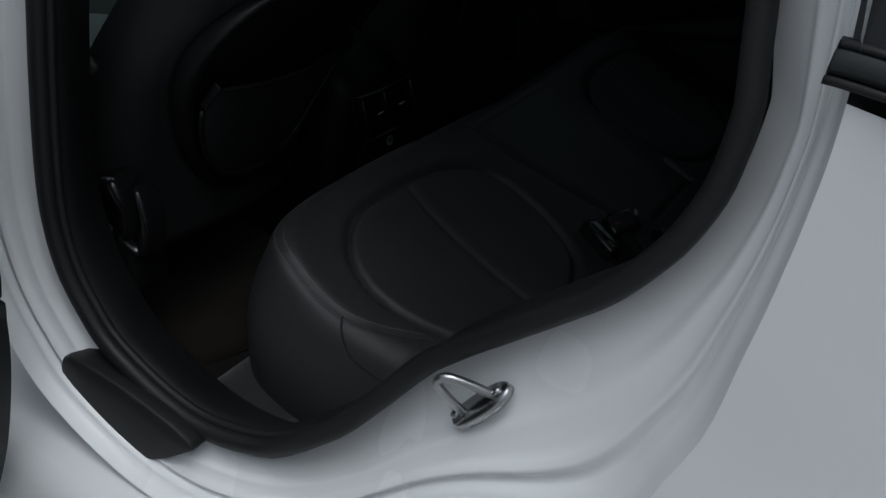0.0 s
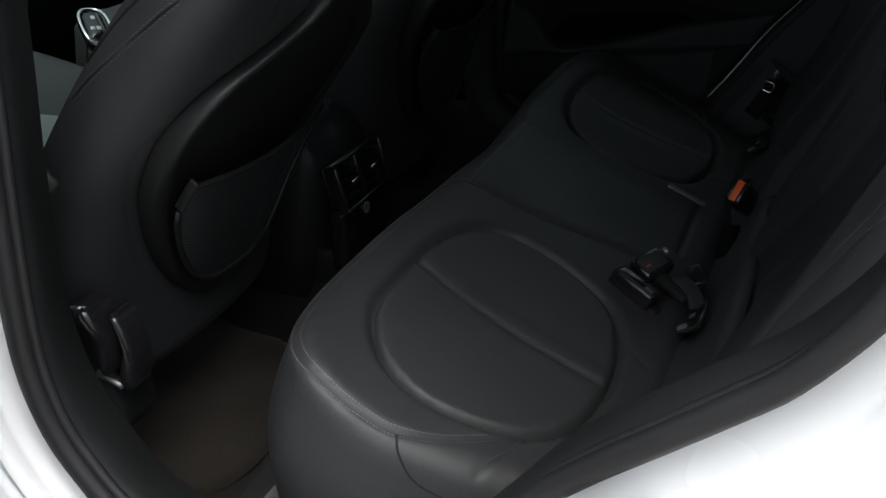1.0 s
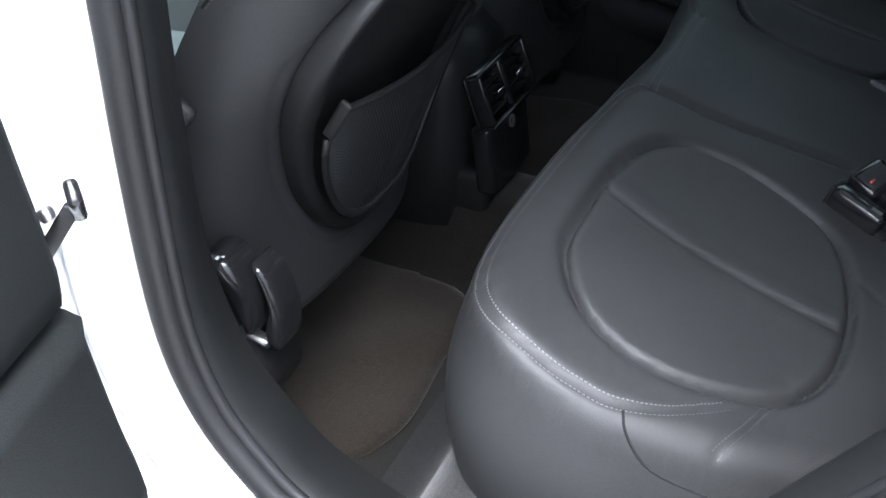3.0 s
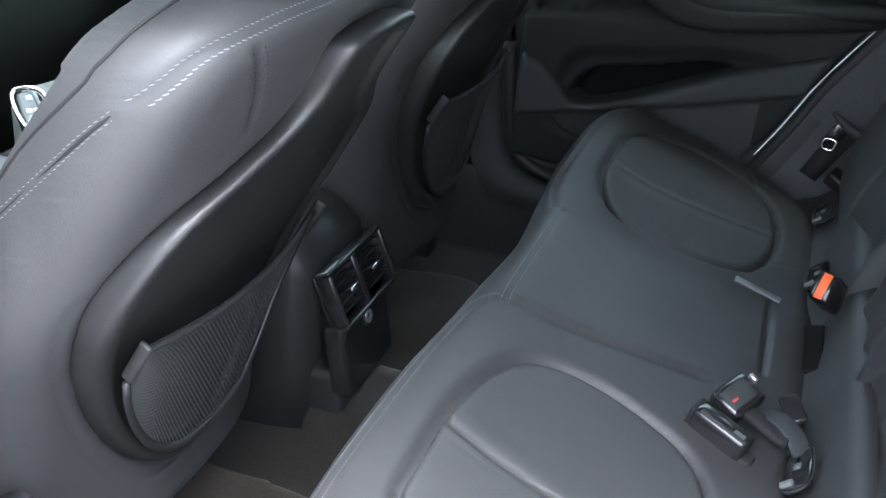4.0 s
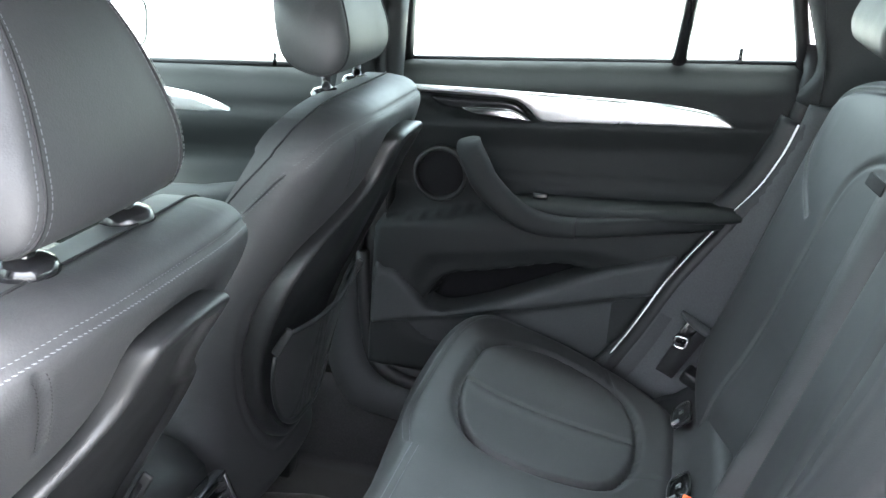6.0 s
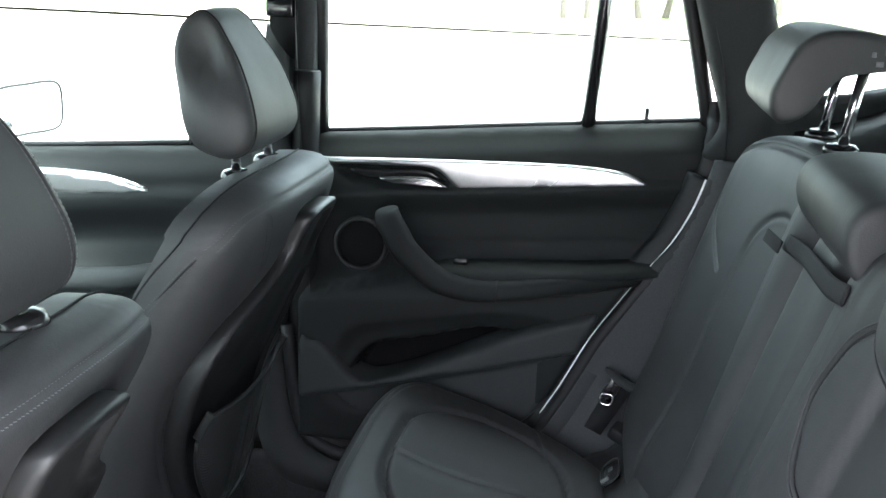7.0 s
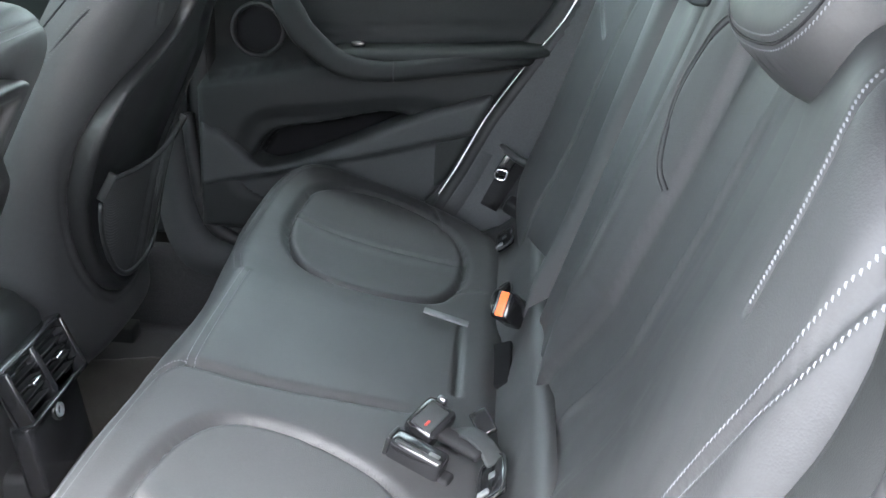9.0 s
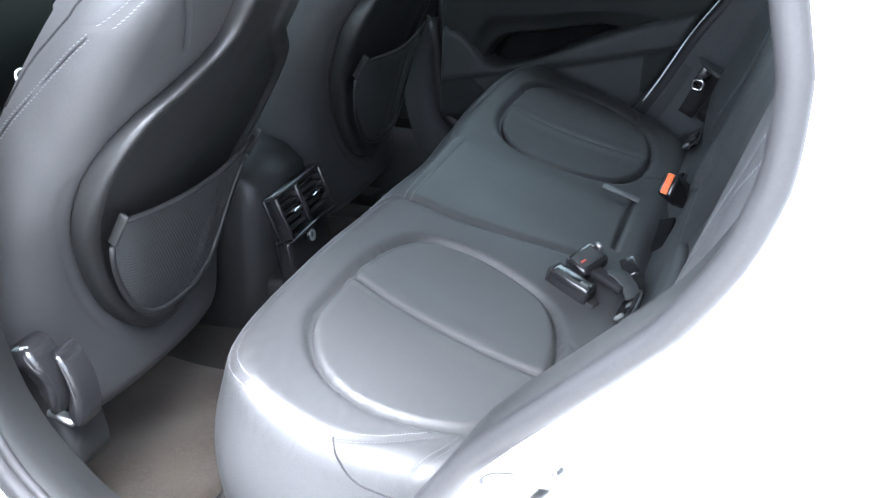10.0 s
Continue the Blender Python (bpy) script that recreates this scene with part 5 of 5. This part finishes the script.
wpart("side_trim", drape("side_trim", side_loop2, lambda p: .02 + .02 * sstep(p[:, 0] - .35 - .45 * (p[:, 1] - .7), 0, .1), .008, .02, .008, ST, band=.012), "fabric", car, "grey side trim beside the backrest")
pill = smooth_loop([(.505, 1.02), (.512, 1.085), (.485, 1.17), (.455, 1.27), (.40, 1.46), (.52, 1.50), (.56, 1.30), (.585, 1.21), (.615, 1.15), (.66, 1.125), (.80, 1.15), (.80, 1.02)], 4)
CP = Frame((0, .70, 0), (1, 0, 0), (0, -.12, 1), (0, -1, 0))
CP.o = np.array((0, .70 + .12 * 1.05, 0))
wpart("pillar_trim", drape("pillar_trim", pill, lambda p: .012 + .018 * np.exp(-((p[:, 0] - .54) / .05) ** 2), .012, .05, .008, CP, band=.03), "pillar", car, "dark grey pillar trim")
glass_pane("rear_quarter_pane", [(.60, .72, 1.13), (1.0, .70, 1.17), (.95, .64, 1.42), (.54, .66, 1.42)], car)
wpart("quarter_sill", tube("quarter_sill", [(.60, .70, 1.118), (.75, .695, 1.135), (1.0, .68, 1.16)], .012, 8), "headliner", car)
wpart("b_pillar_trim", loft("b_pillar_trim", [[(x0 - .055, .76, z), (x0 - .05, .725, z), (x0 - .02, .705, z), (x0 + .012, .712, z), (x0 + .018, .76, z)] for x0, z in ((-.20, .45), (-.185, .7), (-.172, .95), (-.165, 1.15), (-.155, 1.46))]), "fabric", car, "grey B-pillar trim")
belt_top = thing("belt_guide", (-.20, .69, 1.24), "black belt guide and webbing on the B-pillar", "seat belt")
wpart("guide", box("guide", (.05, .02, .03), .006, 2, Matrix.Translation((-.20, .69, 1.23))), "gloss", belt_top)
wpart("webbing", box("webbing", (.046, .003, .6), .001, 1, Matrix.Translation((-.215, .685, .93)) @ Euler((0, radians(4), 0)).to_matrix().to_4x4()), "webbing", belt_top)

# front passenger door
fdoor = thing("front_door", (-.7, .75, .45), "shut front door with dark panel and aluminium strip", "car door")
FD_LOOP = np.array([(-1.15, .47), (-1.15, .93), (-.7, .962), (-.30, .99), (-.215, .995), (-.215, .47)])


def fdoor_top(p):
    zz = p[:, 1] - .09 * p[:, 0]
    return .012 + .03 * sstep(1.02 - zz, 0, .05) + .012 * sstep(.955 - zz, 0, .012) - .02 * sstep(.93 - zz, 0, .06) + .05 * sstep(.86 - zz, 0, .05)


wpart("door_panel", drape("door_panel", FD_LOOP, fdoor_top, .01, .03, .008, DR, band=.012), "soft", fdoor)
fs_loop = smooth_loop([(-1.1, .90), (-.85, .925), (-.65, .935), (-.53, .932), (-.47, .92), (-.44, .905), (-.5, .898), (-.65, .885), (-.9, .862), (-1.1, .845)], 4)
wpart("trim_strip", drape("trim_strip", fs_loop, lambda p: .05 + 0 * p[:, 0], .005, .012, .006, DR, band=.008), "silver", fdoor, "brushed aluminium trim strip")
wpart("armrest", tube("armrest", [(-1.0, .61, .73), (-.7, .59, .755), (-.45, .60, .775), (-.35, .63, .79)], .035, 12, flat=.6, up=(0, 0, 1)), "grey", fdoor, "padded armrest")
glass_pane("pane", [(-1.15, .765, .93), (-.22, .765, 1.0), (-.20, .70, 1.44), (-.75, .69, 1.42)], fdoor)
wpart("waist_seal", tube("waist_seal", [(-1.15, .758, .935), (-.6, .757, .972), (-.23, .757, 1.0)], .006, 6), "rubber", fdoor)
wpart("lock_knob", tube("lock_knob", [(-.387, .752, .985), (-.387, .752, 1.008)], [.004, .0035], 8), "gloss", fdoor, "small black lock knob")

# unseen driver's door, added to block light from the near front side
ddoor = thing("front_door", (-.7, -.75, .45), "unseen white driver's door, added shut to keep light out of the cabin", "car door")
DL = Frame((0, -.745, 0), (1, 0, 0), (0, 0, 1), (0, 1, 0))
wpart("door_panel", drape("door_panel", FD_LOOP, fdoor_top, .01, .03, .012, DL, band=.012), "soft", ddoor)
wpart("skin", box("skin", (.94, .03, .56), .010, 2, Matrix.Translation((-.72, -.790, .72))), "white", ddoor, "white painted door skin")
glass_pane("pane", [(-1.15, -.765, .93), (-.25, -.765, 1.0), (-.24, -.70, 1.44), (-.75, -.69, 1.42)], ddoor)

mirror = thing("wing_mirror", (-.82, 1.0, .95), "white wing mirror with a thin black bezel outside", "wing mirror")
MM = Matrix.Translation((-.875, .99, .995)) @ Euler((0, 0, radians(-12))).to_matrix().to_4x4()
wpart("housing", box("housing", (.09, .22, .118), .03, 5, MM), "white", mirror)
bez = smooth_loop([(.0, -.095, -.045), (.0, -.10, 0), (.0, -.09, .043), (.0, 0, .050), (.0, .085, .046), (.0, .098, 0), (.0, .085, -.046), (.0, 0, -.050)], 4)
wpart("bezel", tube("bezel", [MM @ Vector((.046 + p[0], p[1], p[2])) for p in bez], .0035, 6, closed=True), "rubber", mirror, "thin black bezel")
wpart("mirror_glass", loft("mirror_glass", [[MM @ Vector((.047, p[1] * w, p[2] * w)) for p in bez] for w in (1, .01)], caps=False), "chrome", mirror, "mirror glass")
wpart("foot", box("foot", (.05, .14, .03), .01, 2, Matrix.Translation((-.85, .85, .965))), "gloss", mirror, "black mirror foot")

# cargo area, cover and tailgate
cargo = thing("luggage_cover", (.9, 0, 1.0), "dark luggage cover behind the rear backrest", "luggage cover")
wpart("sheet", box("sheet", (.50, 1.24, .015), .005, 2, Matrix.Translation((.98, 0, 1.045))), "webbing", cargo)
wpart("roller", tube("roller", [(.72, -.6, 1.03), (.72, .6, 1.03)], .03, 12), "hard", cargo)
wpart("cargo_trim", loft("cargo_trim", [[(x, .69, .55), (x, .60, .56), (x, .56, .8), (x, .58, 1.05), (x, .62, z), (x, .69, z + .01)] for x, z in ((.62, 1.07), (.72, 1.10), (.80, 1.135), (.88, 1.14), (.98, 1.12), (1.3, 1.11))]), "hard", car, "dark cargo side trim")
wpart("cargo_trim", loft("cargo_trim", [[(x, -.69, .55), (x, -.60, .56), (x, -.58, z), (x, -.69, z + .01)] for x, z in ((.62, 1.07), (.80, 1.12), (1.3, 1.11))]), "hard", car)
wpart("cargo_floor", box("cargo_floor", (.95, 1.36, .04), .01, 2, Matrix.Translation((.88, 0, .52))), "carpet", car)
gate = thing("tailgate", (1.36, 0, .6), "closed tailgate with its rear window", "tailgate")
wpart("panel", box("panel", (.06, 1.36, .55), .02, 3, Matrix.Translation((1.36, 0, .78)) @ Euler((0, radians(-6), 0)).to_matrix().to_4x4()), "hard", gate)
glass_pane("pane", [(1.36, -.6, 1.06), (1.36, .6, 1.06), (1.20, .56, 1.45), (1.20, -.56, 1.45)], gate, "rear window glass")
glass_pane("windscreen", [(-1.34, -.70, 1.085), (-1.34, .70, 1.085), (-.71, .60, 1.43), (-.71, -.60, 1.43)], car, "windscreen glass")
glass_pane("rear_quarter_pane", [(.60, -.73, 1.13), (1.0, -.71, 1.17), (.95, -.64, 1.42), (.54, -.66, 1.42)], car)

for s in (-1, 1):
    rings = [[(x0, s * y0, z), (x0 + .05, s * (y0 - .03), z), (1.42, s * (y0 - .05), z), (1.42, s * (y0 + .02), z), (x0, s * (y0 + .02), z)] for x0, y0, z in ((1.04, .70, 1.08), (1.02, .69, 1.20), (.99, .67, 1.32), (.95, .65, 1.48))]
    wpart("rear_pillar_trim", loft("rear_pillar_trim", rings), "pillar", car, "dark rear pillar trim")

# ---- near side: trims, seals, striker ----
def band(name, front, rear, mat, label):
    """A strip all round the opening, between its slim and its wide section."""
    for s in (-1, 1):
        rings = []
        for (a, y), (c, d) in zip(front, rear):
            off, dep = a * (1 - REAR) + (LIP + c) * REAR, y * (1 - REAR) + d * REAR
            rings.append(ring_xz(grow(OPENING, off), -dep))
        if s > 0:
            rings = [ring_xz(grow(OPENING, a), b) for a, b in ((.0, .66), (.02, .735))]
        wpart(name, loft(name, rings, caps=False), mat, car, label)


band("aperture_trim", ((.03, .655), (.004, .69), (-.012, .715), (-.0205, .730), (-.0225, .740), (-.0205, .749), (-.016, .756)),
     ((.045, .655), (.012, .683), (.002, .689), (.0, .696), (.001, .733), (.005, .738), (.010, .762)), "hard", "black aperture trim inside the door opening")


def seal(front, rear, r):
    off, dep = front[0] * (1 - REAR) + (LIP + rear[0]) * REAR, front[1] * (1 - REAR) + rear[1] * REAR
    wpart("door_seal", tube("door_seal", ring_xz(grow(OPENING, off), -dep), r, 10, closed=True), "rubber", car, "black rubber door seal")


seal((-.011, .759), (.001, .769), .0105)
seal((-.021, .752), (.002, .746), .0055)
striker = thing("door_striker", (.40, -.757, .735), "steel door striker loop screwed to the white jamb", "door striker")
SM = Matrix.Translation((.399, -.766, .731)) @ Euler((0, radians(-56), 0)).to_matrix().to_4x4() @ Euler((radians(28), 0, 0)).to_matrix().to_4x4()
plate_l = smooth_loop([(-.036, -.002), (-.022, -.013), (.020, -.013), (.036, .0), (.028, .012), (.0, .015), (-.03, .010)], 4)
wpart("plate", loft("plate", [[SM @ Vector((a * w, b * w, hh)) for a, b in plate_l] for w, hh in ((1, -.006), (1, -.0005), (.95, .0015), (.05, .0015))]), "steel", striker)
loop_pts = smooth_loop([(-.020, 0, 0), (-.015, 0, .022), (-.008, 0, .040), (0, 0, .045), (.008, 0, .040), (.015, 0, .022), (.020, 0, 0)], 4, closed=False)
wpart("loop", tube("loop", [SM @ Vector(p) for p in loop_pts], .0042, 10), "steel", striker, "bright steel striker loop")
for a in (-.026, .026):
    wpart("screw", tube("screw", [SM @ Vector((a, 0, .003)), SM @ Vector((a, 0, .0065))], .005, 10), "steel", striker, "steel screw")
sill_tab = smooth_loop([(-.075, .50), (-.085, .465), (-.075, .44), (.0, .415), (.045, .425), (.09, .462), (.10, .485), (.02, .50)], 4)
wpart("sill_tab", sweep_plate("sill_tab", sill_tab, Frame((.012, -.785, .028), (1, 0, 0), (0, 0, 1), (0, -1, 0)), .04), "hard", car, "black plastic sill cover")

# left B-pillar belt
bp = thing("front_belt", (-.21, -.66, .80), "black front seat belt hanging down the B-pillar", "seat belt")
wpart("webbing", box("webbing", (.046, .003, .8), .001, 1, Matrix.Translation((-.215, -.655, .86)) @ Euler((0, radians(3), radians(15))).to_matrix().to_4x4()), "webbing", bp)
wpart("tongue", box("tongue", (.06, .012, .018), .005, 2, Matrix.Translation((-.20, -.645, .80)) @ Euler((0, radians(30), 0)).to_matrix().to_4x4()), "hard", bp)
wpart("b_pillar_trim", loft("b_pillar_trim", [[(x0 - .085, -.745, z), (x0 - .07, -.69, z), (x0 - .04, -.68, z), (x0 - .01, -.69, z), (x0 + .012, -.72, z)] for x0, z in ((-.23, .43), (-.226, .6), (-.227, .8), (-.228, 1.0), (-.218, 1.46))]), "fabric", car, "grey B-pillar trim")

# ---- open rear door on the near side ----
odoor = thing("open_rear_door", (-.21, -.80, .45), "rear door swung open, dark inner panel and white edge", "car door")
ang = radians(-77)
OD = Matrix.Translation((-.182, -.815, 0)) @ Euler((0, 0, ang)).to_matrix().to_4x4()


def on_door(rings):
    return [[OD @ Vector(p) for p in ring] for ring in rings]


outl = grow(OPENING, .03) - np.array((-.215, 0))
low = [p for p in outl]
skin = np.array([(max(0.0, a), min(b, 1.03 + .05 * a)) for a, b in low])
wpart("shell", loft("shell", on_door([[(a, -.05, b) for a, b in skin], [(a, -.015, b) for a, b in skin], [(a * .97 + .012, .01, b * .98 + .015) for a, b in skin]])), "white", odoor, "white painted door shell")
card = smooth_loop([(.03, .33), (.085, .335), (.115, .38), (.135, .46), (.143, .54), (.144, .61), (.136, .68), (.126, .72), (.110, .80), (.096, .88), (.075, .97), (.03, .99)], 4, closed=False)


def card_slab(z0, z1, proud, s0):
    """One moulded storey of the inner door panel between two heights."""
    pts = [(o + proud - .016, z) for o, z in card if z0 < z < z1]
    pts = [(pts[0][0], z0)] + pts + [(pts[-1][0], z1)]
    rings = []
    for sx, w in ((s0, .80), (s0 + .004, .93), (s0 + .014, 1), (.2, 1), (.45, .95), (.62, .85), (.66, .5)):
        lift = max(0, sx - .35) * .9
        rings.append([(sx, .0, max(z0, min(z1 - .002, .33 + lift)))] + [(sx, o * w, max(z, min(z1 - .002, .33 + lift))) for o, z in pts] + [(sx, .0, z1)])
    return loft("inner_panel", on_door(rings), smooth=True)


for z0, z1, proud, s0, mm in ((.33, .655, 0, .085, "grey"), (.665, .795, -.004, .080, "soft"), (.805, .99, -.010, .075, "soft")):
    wpart("inner_panel", card_slab(z0, z1, proud, s0), mm, odoor, "dark moulded inner door panel")
wpart("panel_core", box("panel_core", (.52, .05, .60), .01, 2, OD @ Matrix.Translation((.36, .045, .67))), "rubber", odoor, "black panel backing")
wpart("door_armrest", tube("door_armrest", [OD @ Vector(p) for p in ((.28, .07, .80), (.34, .115, .79), (.5, .12, .80), (.62, .08, .83))], .03, 12), "soft", odoor, "padded armrest")
wpart("door_pocket", box("door_pocket", (.36, .07, .14), .02, 3, OD @ Matrix.Translation((.42, .080, .50))), "grey", odoor, "grey door pocket")
arm_m = Matrix.Translation((-.086, -.859, .857)) @ Euler((radians(10), radians(-50), radians(-50))).to_matrix().to_4x4()
wpart("check_arm", tube("check_arm", [(-.19, -.78, .755), (-.130, -.850, .798), (-.088, -.859, .853)], .006, 8, flat=.5), "rubber", odoor, "black steel door check arm")
wpart("pin", tube("pin", [(-.098, -.866, .850), (-.098, -.872, .850)], .004, 10), "steel", odoor, "steel check arm pin")
wpart("check_arm_end", box("check_arm_end", (.030, .008, .016), .003, 2, arm_m), "gloss", odoor, "black check arm stop")
